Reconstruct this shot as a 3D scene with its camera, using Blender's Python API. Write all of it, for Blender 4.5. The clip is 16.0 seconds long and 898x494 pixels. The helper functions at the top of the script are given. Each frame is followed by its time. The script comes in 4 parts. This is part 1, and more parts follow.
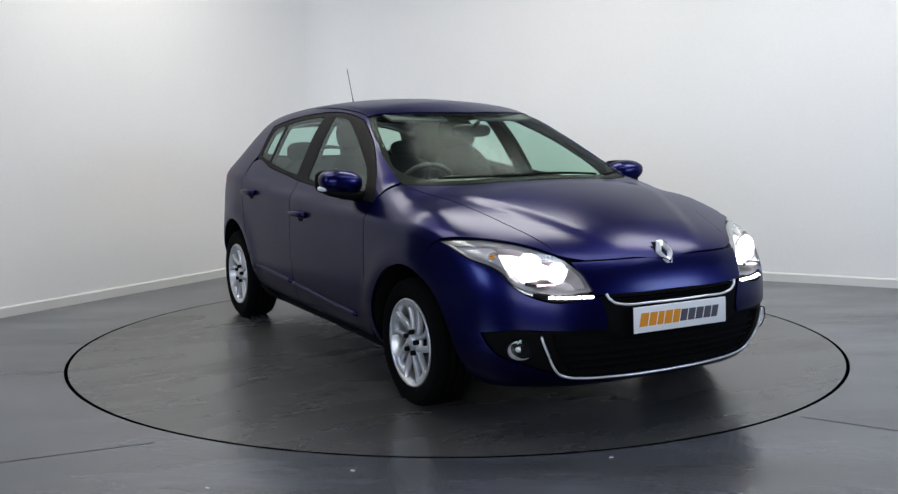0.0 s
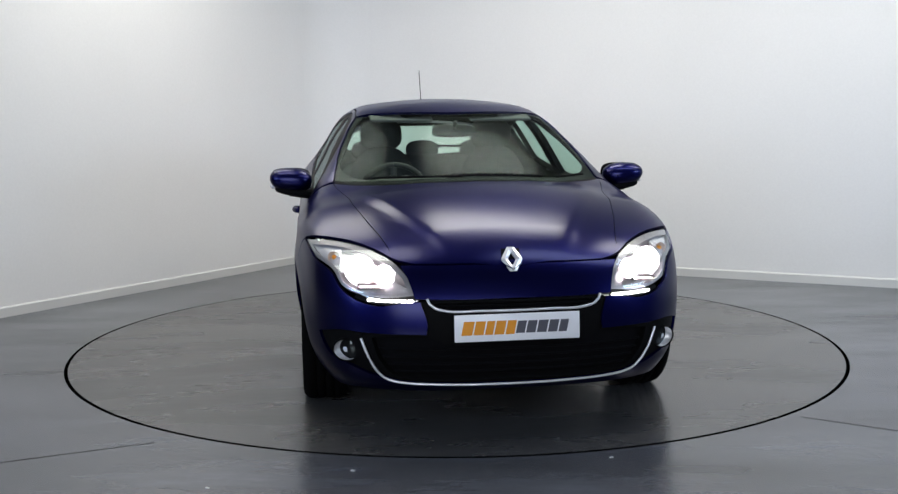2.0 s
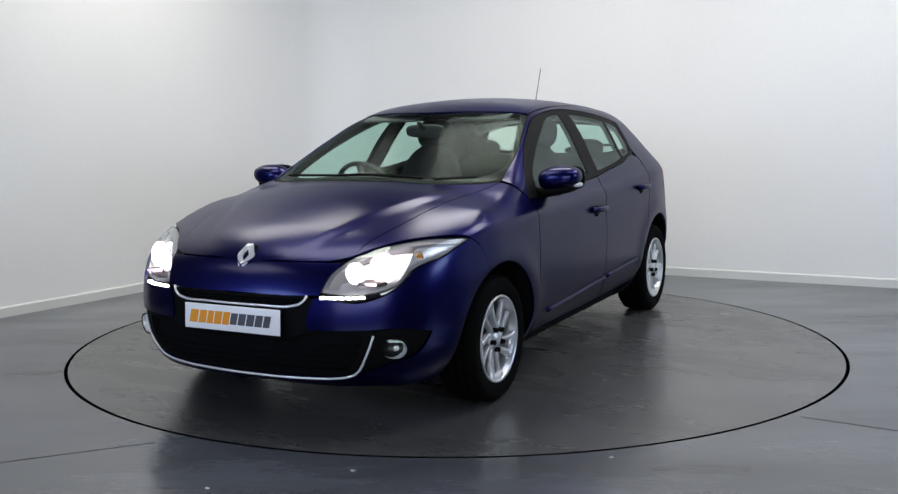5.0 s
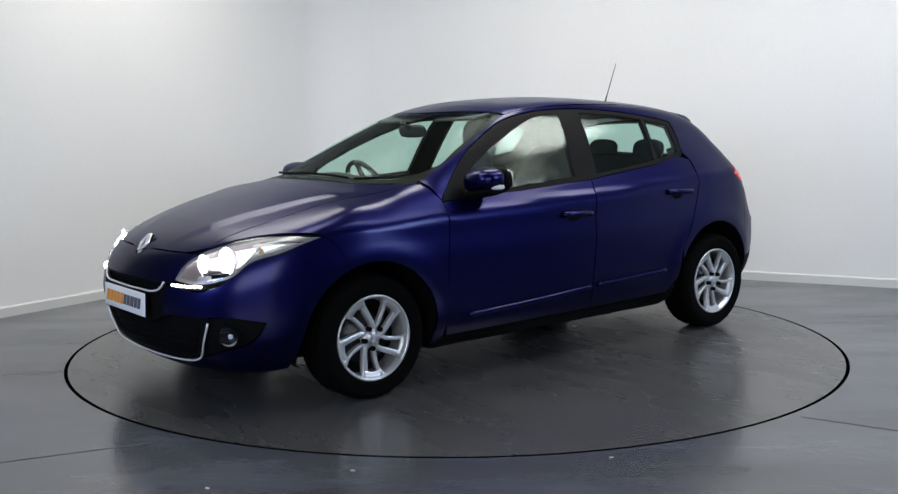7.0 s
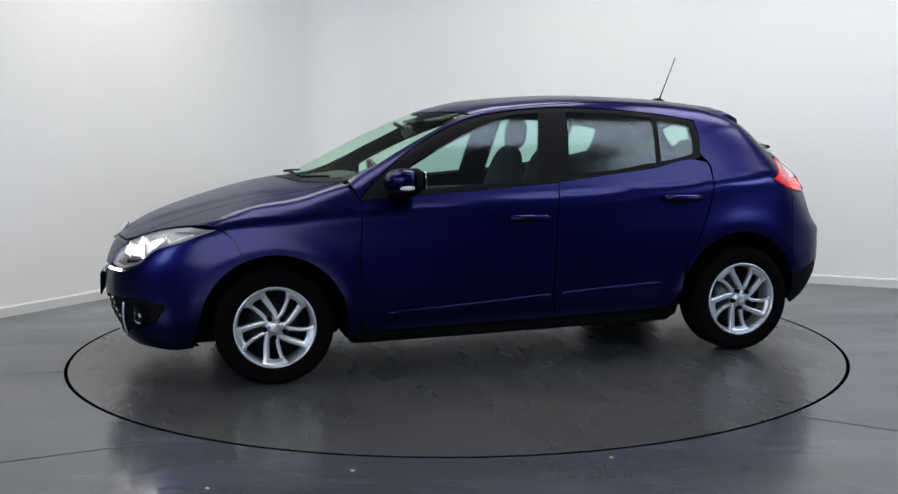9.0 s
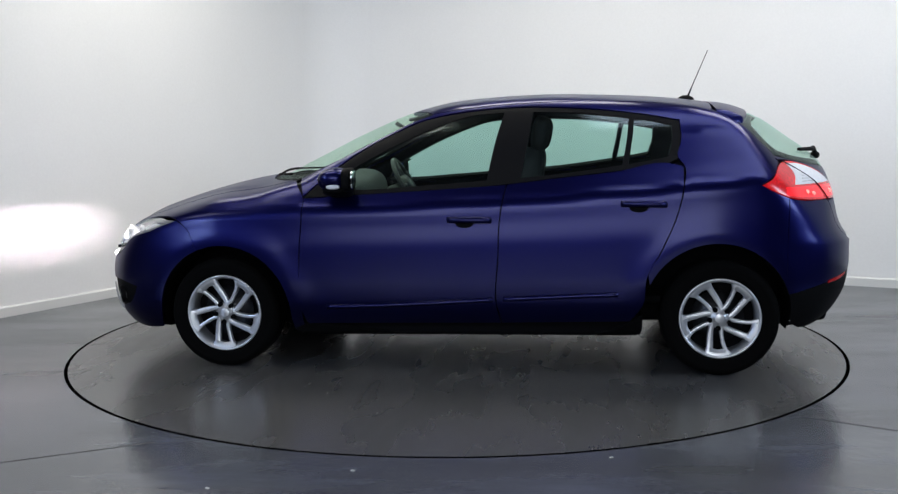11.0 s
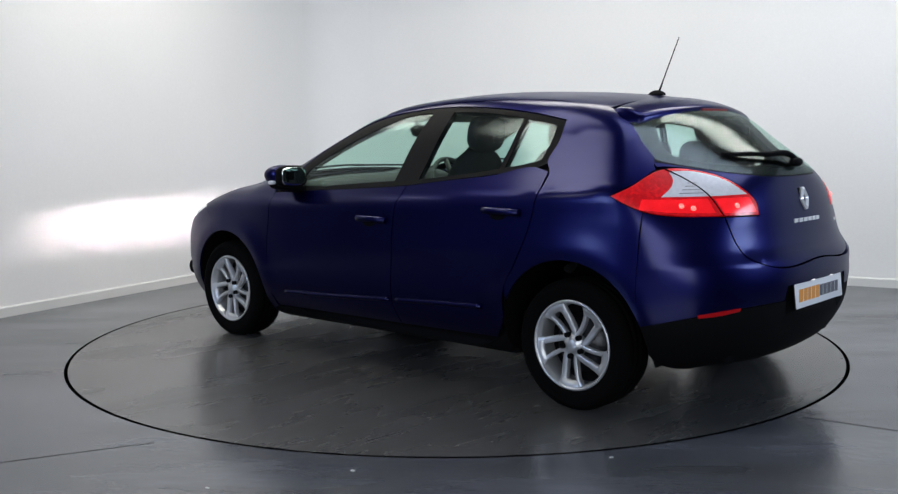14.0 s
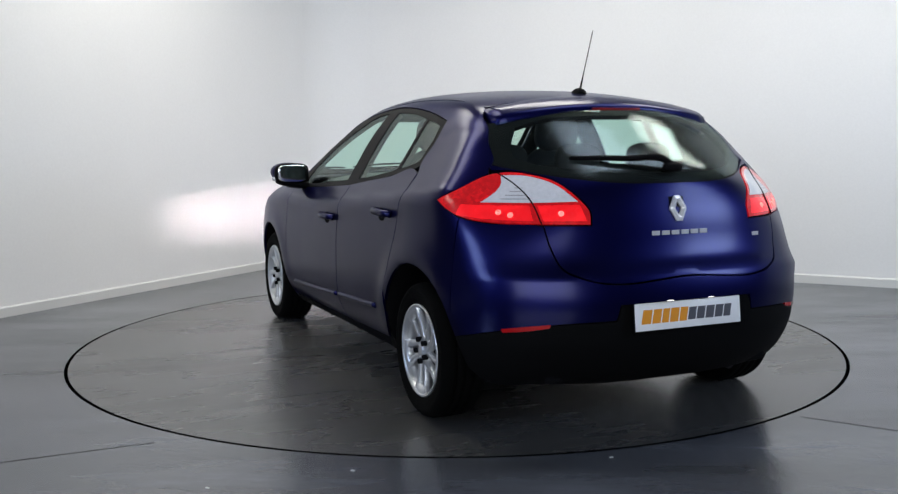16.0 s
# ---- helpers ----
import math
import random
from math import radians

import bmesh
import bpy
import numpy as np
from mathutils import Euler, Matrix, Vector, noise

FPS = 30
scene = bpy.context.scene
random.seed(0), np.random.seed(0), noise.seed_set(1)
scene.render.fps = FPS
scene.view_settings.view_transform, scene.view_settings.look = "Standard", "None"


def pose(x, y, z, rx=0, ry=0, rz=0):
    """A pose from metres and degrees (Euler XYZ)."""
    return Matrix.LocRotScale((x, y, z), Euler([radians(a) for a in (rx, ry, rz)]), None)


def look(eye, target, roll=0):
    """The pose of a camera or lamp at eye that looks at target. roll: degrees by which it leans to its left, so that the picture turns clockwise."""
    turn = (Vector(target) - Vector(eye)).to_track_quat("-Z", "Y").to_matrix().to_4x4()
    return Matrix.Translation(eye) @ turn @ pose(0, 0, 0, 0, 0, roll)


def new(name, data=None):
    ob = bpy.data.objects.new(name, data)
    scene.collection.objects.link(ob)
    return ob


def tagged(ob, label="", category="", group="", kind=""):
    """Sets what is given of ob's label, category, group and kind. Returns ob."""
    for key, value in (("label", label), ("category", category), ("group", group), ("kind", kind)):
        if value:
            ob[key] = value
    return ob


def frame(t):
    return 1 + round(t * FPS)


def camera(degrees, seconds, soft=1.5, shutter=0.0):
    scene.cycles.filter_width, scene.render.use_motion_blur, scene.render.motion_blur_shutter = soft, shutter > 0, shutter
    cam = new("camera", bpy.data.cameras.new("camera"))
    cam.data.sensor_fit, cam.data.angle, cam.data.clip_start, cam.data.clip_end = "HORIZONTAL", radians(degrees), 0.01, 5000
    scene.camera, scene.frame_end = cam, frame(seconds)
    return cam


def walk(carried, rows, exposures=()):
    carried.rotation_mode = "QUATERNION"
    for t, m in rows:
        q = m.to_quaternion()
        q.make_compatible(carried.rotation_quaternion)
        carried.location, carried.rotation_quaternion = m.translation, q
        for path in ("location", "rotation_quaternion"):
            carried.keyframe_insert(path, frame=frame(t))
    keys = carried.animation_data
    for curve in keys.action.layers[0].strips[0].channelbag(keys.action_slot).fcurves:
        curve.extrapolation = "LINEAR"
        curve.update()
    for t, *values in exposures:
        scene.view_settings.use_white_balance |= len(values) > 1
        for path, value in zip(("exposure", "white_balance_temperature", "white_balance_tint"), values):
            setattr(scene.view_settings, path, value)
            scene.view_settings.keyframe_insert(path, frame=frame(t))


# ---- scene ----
import functools

EYE = (0.0, -5.974, 1.265)
YAW, PITCH, ROLL = radians(0.344), radians(-6.68), -0.555
AIM = (EYE[0] - math.sin(YAW) * math.cos(PITCH), EYE[1] + math.cos(YAW) * math.cos(PITCH), EYE[2] + math.sin(PITCH))
cam = camera(49.03, 16.0, soft=1.35)
walk(cam, [(0.0, look(EYE, AIM, ROLL)), (16.0, look(EYE, AIM, ROLL))])

# ---- light ----
world = bpy.data.worlds.new("world")
world.use_nodes = True
scene.world = world
sky = world.node_tree.nodes.new("ShaderNodeTexSky")
sky.sky_type, sky.sun_disc, sky.sun_elevation, sky.sun_rotation = "NISHITA", False, radians(40), radians(200)
world.node_tree.links.new(sky.outputs[0], world.node_tree.nodes["Background"].inputs[0])
world.node_tree.nodes["Background"].inputs[1].default_value = 0.1
scene.view_settings.exposure = 0.0

# the room: two long walls meet in a corner behind the turntable
CORNER = Vector((-1.227, 4.129, 0))
ALONG_L = Vector((-0.508, -0.861, 0)).normalized()
ALONG_R = Vector((0.894, -0.449, 0)).normalized()
HIGH = 3.78


def area_lamp(name, at, target, w, h, power, colour):
    data = bpy.data.lights.new(name, "AREA")
    data.shape, data.size, data.size_y, data.energy, data.color = "RECTANGLE", w, h, power, colour
    lamp = new(name, data)
    lamp.matrix_world = look(at, target)
    return lamp


# tube lights under the ceiling, one of them close to the left wall
for lx, ly, power in ((-1.9, 1.3, 39), (0.5, 1.0, 57), (2.8, 0.2, 55), (-1.4, -0.7, 30), (-3.9, -2.2, 18)):
    area_lamp("tube_light", (lx, ly, 3.60), (lx, ly, 0), 1.7, 1.0, power * 1.02, (1.0, 0.975, 0.89))
# daylight-coloured fills added out of view, with no doorway or window built
area_lamp("left_daylight_fill", (-5.9, -5.0, 2.5), (-1.8, 1.5, 0.6), 2.4, 1.6, 140, (0.50, 0.66, 1.0))
area_lamp("daylight_fill", (6.4, -3.4, 2.7), (2.8, 2.0, 0.8), 2.4, 1.4, 120, (0.60, 0.76, 1.0))
# wide fill added to brighten the plate and whatever faces the camera
area_lamp("daylight_fill", (-0.6, -9.0, 2.2), (0, 0, 0.9), 6.0, 2.4, 205, (0.86, 0.92, 1.0))
# a bluish roof light over the camera side of the turntable
area_lamp("roof_light", (2.0, -1.3, 3.66), (2.0, -1.3, 0), 2.8, 0.9, 34, (0.74, 0.82, 1.0))


# ---- the body's form: x ahead, y to its left, z up, from the middle of the wheelbase on the ground ----
def curve_of(pairs):
    """A smooth curve through (argument, value) pairs, monotone between them."""
    px = np.array([p[0] for p in pairs], float)
    py = np.array([p[1] for p in pairs], float)
    h = np.diff(px)
    d = np.diff(py) / h
    m = np.empty(len(px))
    m[0], m[-1] = d[0], d[-1]
    for i in range(1, len(px) - 1):
        if d[i - 1] * d[i] <= 0:
            m[i] = 0
        else:
            w1, w2 = 2 * h[i] + h[i - 1], h[i] + 2 * h[i - 1]
            m[i] = (w1 + w2) / (w1 / d[i - 1] + w2 / d[i])

    def value(x):
        x = np.clip(x, px[0], px[-1])
        i = np.clip(np.searchsorted(px, x, side="right") - 1, 0, len(px) - 2)
        t = (x - px[i]) / h[i]
        return ((2 * t**3 - 3 * t**2 + 1) * py[i] + (t**3 - 2 * t**2 + t) * h[i] * m[i]
                + (3 * t**2 - 2 * t**3) * py[i + 1] + (t**3 - t**2) * h[i] * m[i + 1])
    return value


TOP = curve_of([(-2.3, 0.70), (-2.06, 1.0), (-1.95, 1.084), (-1.75, 1.226), (-1.67, 1.284), (-1.60, 1.325), (-1.45, 1.381), (-1.2, 1.425), (-0.9, 1.452),
                (-0.43, 1.470), (0.05, 1.448), (0.35, 1.388), (0.62, 1.285), (1.0, 1.105), (1.13, 1.044), (1.2, 1.027), (1.5, 0.963), (1.8, 0.876),
                (1.98, 0.810), (2.10, 0.747), (2.2, 0.66)])
SWEEP = curve_of([(-2.3, -0.75), (-1.9, -0.70), (-1.5, -0.48), (-1.1, -0.1), (-0.5, 0.0), (0.1, 0.18), (0.5, 0.40), (1.1, 0.42), (1.4, 0.15), (1.8, 0.2), (2.1, 0.3)])
CROWN = curve_of([(-2.2, 0.05), (-1.7, 0.12), (-1.0, 0.16), (0.0, 0.16), (0.5, 0.1), (1.0, 0.05), (1.3, 0.08), (1.7, 0.085), (2.1, 0.08)])
FLANK = curve_of([(0.12, 0.76), (0.2, 0.80), (0.3, 0.858), (0.38, 0.882), (0.5, 0.893), (0.65, 0.895), (0.78, 0.887), (0.845, 0.884), (0.88, 0.872), (0.905, 0.852), (0.935, 0.833),
                  (0.98, 0.805), (1.05, 0.765), (1.2, 0.682), (1.35, 0.575), (1.5, 0.44)])
PLAN = curve_of([(-2.2, -0.28), (-2.0, -0.16), (-1.8, -0.075), (-1.5, -0.018), (-1.2, 0.0), (-0.5, 0.0), (0.5, 0.0), (1.0, 0.004), (1.32, 0.0), (1.6, -0.028), (1.8, -0.068), (2.0, -0.15), (2.2, -0.30)])
CABIN = curve_of([(-2.2, -0.20), (-1.8, -0.12), (-1.4, -0.055), (-0.9, -0.012), (-0.3, 0.0), (0.5, 0.0), (1.0, -0.01), (2.0, -0.05)])
BELT = curve_of([(-2.2, 0.13), (-1.6, 0.115), (-1.2, 0.085), (-0.8, 0.055), (-0.2, 0.02), (0.4, 0.0), (1.0, -0.01), (1.5, -0.03), (2.2, -0.14)])
NOSE = curve_of([(0.12, 1.98), (0.2, 2.06), (0.28, 2.125), (0.38, 2.165), (0.48, 2.175), (0.58, 2.165), (0.66, 2.14), (0.74, 2.10), (0.80, 2.04), (0.9, 1.85), (1.0, 1.5)])
TAIL = curve_of([(0.12, -1.75), (0.2, -1.93), (0.3, -2.03), (0.42, -2.085), (0.55, -2.10), (0.66, -2.085), (0.71, -2.055), (0.76, -2.035), (0.9, -2.005), (1.02, -1.975), (1.15, -1.96), (1.3, -1.93)])


def soft_most(k, *forms):
    """The largest of several forms, blended over a width k."""
    m = functools.reduce(np.maximum, forms)
    return m + k * np.log(sum(np.exp((f - m) / k) for f in forms))


def body(p):
    """Below zero inside the body; about the distance to its skin outside."""
    x, y, z = p[..., 0], np.abs(p[..., 1]), p[..., 2]
    y2 = y * y
    top = (z - TOP(x + SWEEP(x) * y2) + CROWN(x) * y2) * 0.8
    ridge = np.clip((0.62 - 0.44 * (x - 1.2) - y) / 0.09 + 0.5, 0, 1)
    top = top - 0.008 * ridge * ridge * (3 - 2 * ridge) * np.clip((x - 1.12) / 0.2, 0, 1) * np.clip((2.1 - x) / 0.25, 0, 1)
    up = z - BELT(x) * np.clip((z - 0.5) / 0.35, 0, 1)
    mix = np.clip((up - 0.9) / 0.25, 0, 1)
    side = y - FLANK(up) - PLAN(x) * (1 - mix) - CABIN(x) * mix
    for cx, cz in ((1.318, 0.305), (-1.298, 0.296)):
        away = np.sqrt((x - cx) ** 2 + (z - cz) ** 2)
        side = side - (0.009 if cx > 0 else 0.011) * np.exp(-((away - 0.41) / 0.075) ** 2) * np.clip((z - 0.25) / 0.2, 0, 1)
    front = (x - NOSE(z) + 0.16 * y2 + 0.36 * y2 * y2) * 0.9
    rear = (TAIL(z) + 0.20 * y2 + 0.30 * y2 * y2 - x) * 0.9
    floor_ = 0.17 - z
    return soft_most(0.022, top, soft_most(0.045, side, front, rear), floor_)


def skin(origin, way, far=3.0):
    """Where rays, cast inwards along -way from far out, first meet the body."""
    lo = np.zeros(len(origin))
    hi = np.full(len(origin), far)
    steps = np.linspace(far, 0.0, 160)
    found = np.zeros(len(origin), bool)
    for a, b in zip(steps[:-1], steps[1:]):
        inside = body(origin + way * b) < 0
        fresh = inside & ~found
        lo[fresh], hi[fresh] = b, a
        found |= inside
    for _ in range(24):
        mid = (lo + hi) / 2
        inside = body(origin + way * mid[:, None] if np.ndim(mid) else way * mid) < 0
        lo, hi = np.where(inside, mid, lo), np.where(inside, hi, mid)
    return origin + way * ((lo + hi) / 2)[:, None]


def slope(p):
    """The body's outward normals."""
    e = 1e-3
    g = np.stack([body(p + np.eye(3)[i] * e) - body(p - np.eye(3)[i] * e) for i in range(3)], -1)
    return g / np.linalg.norm(g, axis=-1, keepdims=True)


# ---- materials ----
def material(name, rgb, rough=0.5, metal=0.0, coat=0.0, grain=0.0, scale=40.0, bump=0.0, dirt=0.0, dirt_scale=1.5, spec=0.5, edge=(1, 1, 1)):
    """A surface with fine grain and broad stains in its colour, gloss and relief."""
    m = bpy.data.materials.new(name)
    m.use_nodes = True
    nt, b = m.node_tree, m.node_tree.nodes["Principled BSDF"]
    b.inputs["Base Color"].default_value = (*rgb, 1)
    b.inputs["Roughness"].default_value = rough
    b.inputs["Metallic"].default_value = metal
    b.inputs["Coat Weight"].default_value = coat
    b.inputs["Coat Roughness"].default_value = 0.2
    b.inputs["Coat IOR"].default_value = 1.40
    b.inputs["Specular Tint"].default_value = (*edge, 1)
    b.inputs["Specular IOR Level"].default_value = spec
    if grain or dirt or bump:
        at = nt.nodes.new("ShaderNodeTexCoord")
        fine = nt.nodes.new("ShaderNodeTexNoise")
        fine.inputs["Scale"].default_value, fine.inputs["Detail"].default_value = scale, 5.0
        broad = nt.nodes.new("ShaderNodeTexNoise")
        broad.inputs["Scale"].default_value, broad.inputs["Detail"].default_value = dirt_scale, 6.0
        for n in (fine, broad):
            nt.links.new(at.outputs["Object"], n.inputs["Vector"])
        both = nt.nodes.new("ShaderNodeMath")
        both.operation = "MULTIPLY_ADD"
        both.inputs[1].default_value = grain
        nt.links.new(fine.outputs[0], both.inputs[0])
        wide = nt.nodes.new("ShaderNodeMath")
        wide.operation = "MULTIPLY"
        wide.inputs[1].default_value = dirt
        nt.links.new(broad.outputs[0], wide.inputs[0])
        nt.links.new(wide.outputs[0], both.inputs[2])
        shade = nt.nodes.new("ShaderNodeMapRange")
        shade.inputs[1].default_value, shade.inputs[2].default_value = 0.25 * (grain + dirt), 0.75 * (grain + dirt)
        shade.inputs[3].default_value, shade.inputs[4].default_value = 1 - (grain + dirt), 1 + (grain + dirt)
        nt.links.new(both.outputs[0], shade.inputs[0])
        tint = nt.nodes.new("ShaderNodeVectorMath")
        tint.operation = "SCALE"
        tint.inputs[0].default_value = rgb
        nt.links.new(shade.outputs[0], tint.inputs["Scale"])
        nt.links.new(tint.outputs[0], b.inputs["Base Color"])
        gloss = nt.nodes.new("ShaderNodeMath")
        gloss.operation = "MULTIPLY"
        gloss.inputs[1].default_value = rough
        nt.links.new(shade.outputs[0], gloss.inputs[0])
        nt.links.new(gloss.outputs[0], b.inputs["Roughness"])
        if bump:
            relief = nt.nodes.new("ShaderNodeBump")
            relief.inputs["Strength"].default_value, relief.inputs["Distance"].default_value = bump, 0.002
            nt.links.new(fine.outputs[0], relief.inputs["Height"])
            nt.links.new(relief.outputs[0], b.inputs["Normal"])
    return m


def glow(name, rgb, strength, facets=0.0, shine=0.0):
    """A surface that gives off light; facets puts an uneven sparkle into its emission at that scale."""
    m = bpy.data.materials.new(name)
    m.use_nodes = True
    nt, b = m.node_tree, m.node_tree.nodes["Principled BSDF"]
    b.inputs["Base Color"].default_value = (*rgb, 1)
    b.inputs["Emission Color"].default_value = (*rgb, 1)
    b.inputs["Emission Strength"].default_value = strength
    b.inputs["Roughness"].default_value = 0.25
    b.inputs["Coat Weight"].default_value = shine
    if facets:
        at, cell, big, level = (nt.nodes.new("ShaderNode" + k) for k in ("TexCoord", "TexVoronoi", "TexNoise", "MapRange"))
        cell.inputs["Scale"].default_value = facets
        big.inputs["Scale"].default_value = facets * 0.12
        both_ = nt.nodes.new("ShaderNodeMath")
        both_.operation = "MULTIPLY"
        for n in (cell, big):
            nt.links.new(at.outputs["Object"], n.inputs["Vector"])
        nt.links.new(cell.outputs["Color"], both_.inputs[0])
        nt.links.new(big.outputs[0], both_.inputs[1])
        level.inputs[1].default_value, level.inputs[2].default_value = 0.08, 0.5
        level.inputs[3].default_value, level.inputs[4].default_value = strength * 0.45, strength * 1.5
        nt.links.new(both_.outputs[0], level.inputs[0])
        nt.links.new(level.outputs[0], b.inputs["Emission Strength"])
    return m


def glass(name, tint, rough=0.0, shine_least=0.07, rise=0.4):
    """Thin pane: clear and slightly tinted, with a surface reflection."""
    m = bpy.data.materials.new(name)
    m.use_nodes = True
    nt = m.node_tree
    nt.nodes.remove(nt.nodes["Principled BSDF"])
    clear, shine, tilt, power, level, mix = (nt.nodes.new(k) for k in ("ShaderNodeBsdfTransparent", "ShaderNodeBsdfGlossy", "ShaderNodeLayerWeight", "ShaderNodeMath", "ShaderNodeMath", "ShaderNodeMixShader"))
    clear.inputs[0].default_value = (*tint, 1)
    shine.inputs["Roughness"].default_value = rough
    shine.inputs["Color"].default_value = (0.84, 0.96, 0.95, 1)
    tilt.inputs["Blend"].default_value = 0.5
    power.operation, power.inputs[1].default_value = "POWER", 4.5
    level.operation, level.inputs[1].default_value, level.inputs[2].default_value = "MULTIPLY_ADD", rise, shine_least
    nt.links.new(tilt.outputs["Facing"], power.inputs[0])
    nt.links.new(power.outputs[0], level.inputs[0])
    nt.links.new(level.outputs[0], mix.inputs[0])
    nt.links.new(clear.outputs[0], mix.inputs[1])
    nt.links.new(shine.outputs[0], mix.inputs[2])
    nt.links.new(mix.outputs[0], nt.nodes["Material Output"].inputs[0])
    return m


PAINT = material("blue_metallic_paint", (0.0034, 0.0040, 0.066), 0.36, 0.94, 0.6, grain=0.06, scale=900, dirt=0.05, dirt_scale=3, edge=(0.16, 0.19, 0.36))
# near-black that puts the shade of shut lines and recesses into the colour
SHUT = material("dark_cavity", (0.004, 0.004, 0.005), 0.9, spec=0.08)
PLASTIC = material("black_plastic", (0.004, 0.004, 0.0045), 0.65, grain=0.1, scale=300, bump=0.1, spec=0.06)
GLOSS = material("gloss_black_trim", (0.006, 0.006, 0.007), 0.55, grain=0.05, spec=0.06)
RUBBER = material("tyre_rubber", (0.0022, 0.0022, 0.0022), 0.9, grain=0.15, scale=120, bump=0.2, spec=0.06)
CHROME = material("chrome", (0.86, 0.86, 0.88), 0.22, 0.4, dirt=0.04)
ALLOY = material("silver_alloy", (0.60, 0.61, 0.63), 0.34, 0.68, 0.3, grain=0.05, scale=400, dirt=0.06, dirt_scale=8)
DISC = material("brake_steel", (0.06, 0.06, 0.065), 0.4, 1.0, grain=0.2, scale=60)
CLOTH = material("charcoal_seat_cloth", (0.014, 0.015, 0.017), 0.9, grain=0.25, scale=250, bump=0.4)
DASH = material("dashboard_vinyl", (0.022, 0.024, 0.024), 0.55, grain=0.15, scale=350, bump=0.3)
LINING = material("grey_roof_lining", (0.10, 0.10, 0.10), 0.9, grain=0.1, scale=300)
SCREEN = glass("windscreen_glass", (0.80, 0.93, 0.84), 0.20, 0.006, 0.15)
PANE = glass("tinted_side_glass", (0.66, 0.86, 0.80), 0.13, 0.06)
REAR_PANE = glass("tinted_rear_glass", (0.75, 0.90, 0.83), 0.15, 0.05, 0.3)
LENS = glass("clear_lens", (0.97, 0.97, 0.98))
RED = material("red_lens", (0.42, 0.006, 0.009), 0.25, 0, 0.1, grain=0.06, scale=120, dirt=0.05, spec=0.3)
DEEP_RED = material("dark_red_lens", (0.20, 0.004, 0.006), 0.3, 0, 0.1, grain=0.06, scale=120, spec=0.2)
RED_LIT = glow("lit_red_lens", (0.9, 0.010, 0.016), 0.62, 110, 0.5)
RED_HOT = glow("tail_bulb", (1.0, 0.16, 0.14), 1.9, 160)
MILKY = material("white_lens", (0.74, 0.74, 0.77), 0.2, 0.0, 0.5, grain=0.08, scale=60, bump=0.05)
BEAM = glow("headlamp_bulb", (1.0, 0.92, 0.94), 45.0)
# very strong, for the added emitter that projects the beam
BEAM_SOURCE = glow("beam_source_glow", (1.0, 0.80, 0.84), 14000.0)
PLATE_LAMP = glow("plate_lamp", (1.0, 0.95, 0.92), 0.9)
DIM = glow("dipped_side_bulb", (1.0, 0.92, 0.94), 14.0)
TAIL_GLOW = glow("softly_lit_red_lens", (0.55, 0.006, 0.010), 0.42, 90, 0.6)
# emission stands in for bulb light thrown back by the reflector
REFLECTOR_GLOW = glow("emissive_reflector", (1.0, 0.92, 0.94), 1.7, 70, 0.3)
LED = glow("daytime_led", (1.0, 0.96, 0.95), 9.0)
SILVERED = material("silvered_reflector", (0.82, 0.82, 0.84), 0.25, 0.55, grain=0.1, scale=30)
PLATE = material("plate_white", (0.93, 0.93, 0.95), 0.3, 0, 0.3, dirt=0.03)
ORANGE = material("orange_print", (0.85, 0.33, 0.02), 0.4)
GREY_INK = material("grey_print", (0.09, 0.09, 0.11), 0.4)
MIRROR = material("mirror_glass", (0.9, 0.92, 0.92), 0.02, 1.0)
WALL = material("white_wall_paint", (0.757, 0.755, 0.755), 0.75, grain=0.02, scale=60, dirt=0.03, dirt_scale=0.7, bump=0.05)
SKIRTING = material("skirting_paint", (0.62, 0.62, 0.61), 0.4, dirt=0.05)
# unseen walls and ceiling, made dark to hold down bounced light
DARK_WALL = material("low_bounce_wall", (0.05, 0.05, 0.055), 0.8, grain=0.05, dirt=0.05)
CEIL = material("low_bounce_ceiling", (0.12, 0.12, 0.12), 0.85, dirt=0.04)
SATIN = material("smoked_silver_bezel", (0.30, 0.29, 0.30), 0.3, 0.4, 0.2, dirt=0.05)
JOINT = material("floor_joint_filler", (0.045, 0.046, 0.05), 0.5, grain=0.2, scale=30)
# the shade inside the turntable's gap, put into the colour
GROOVE = material("black_gap", (0.002, 0.002, 0.002), 0.9, spec=0.0)


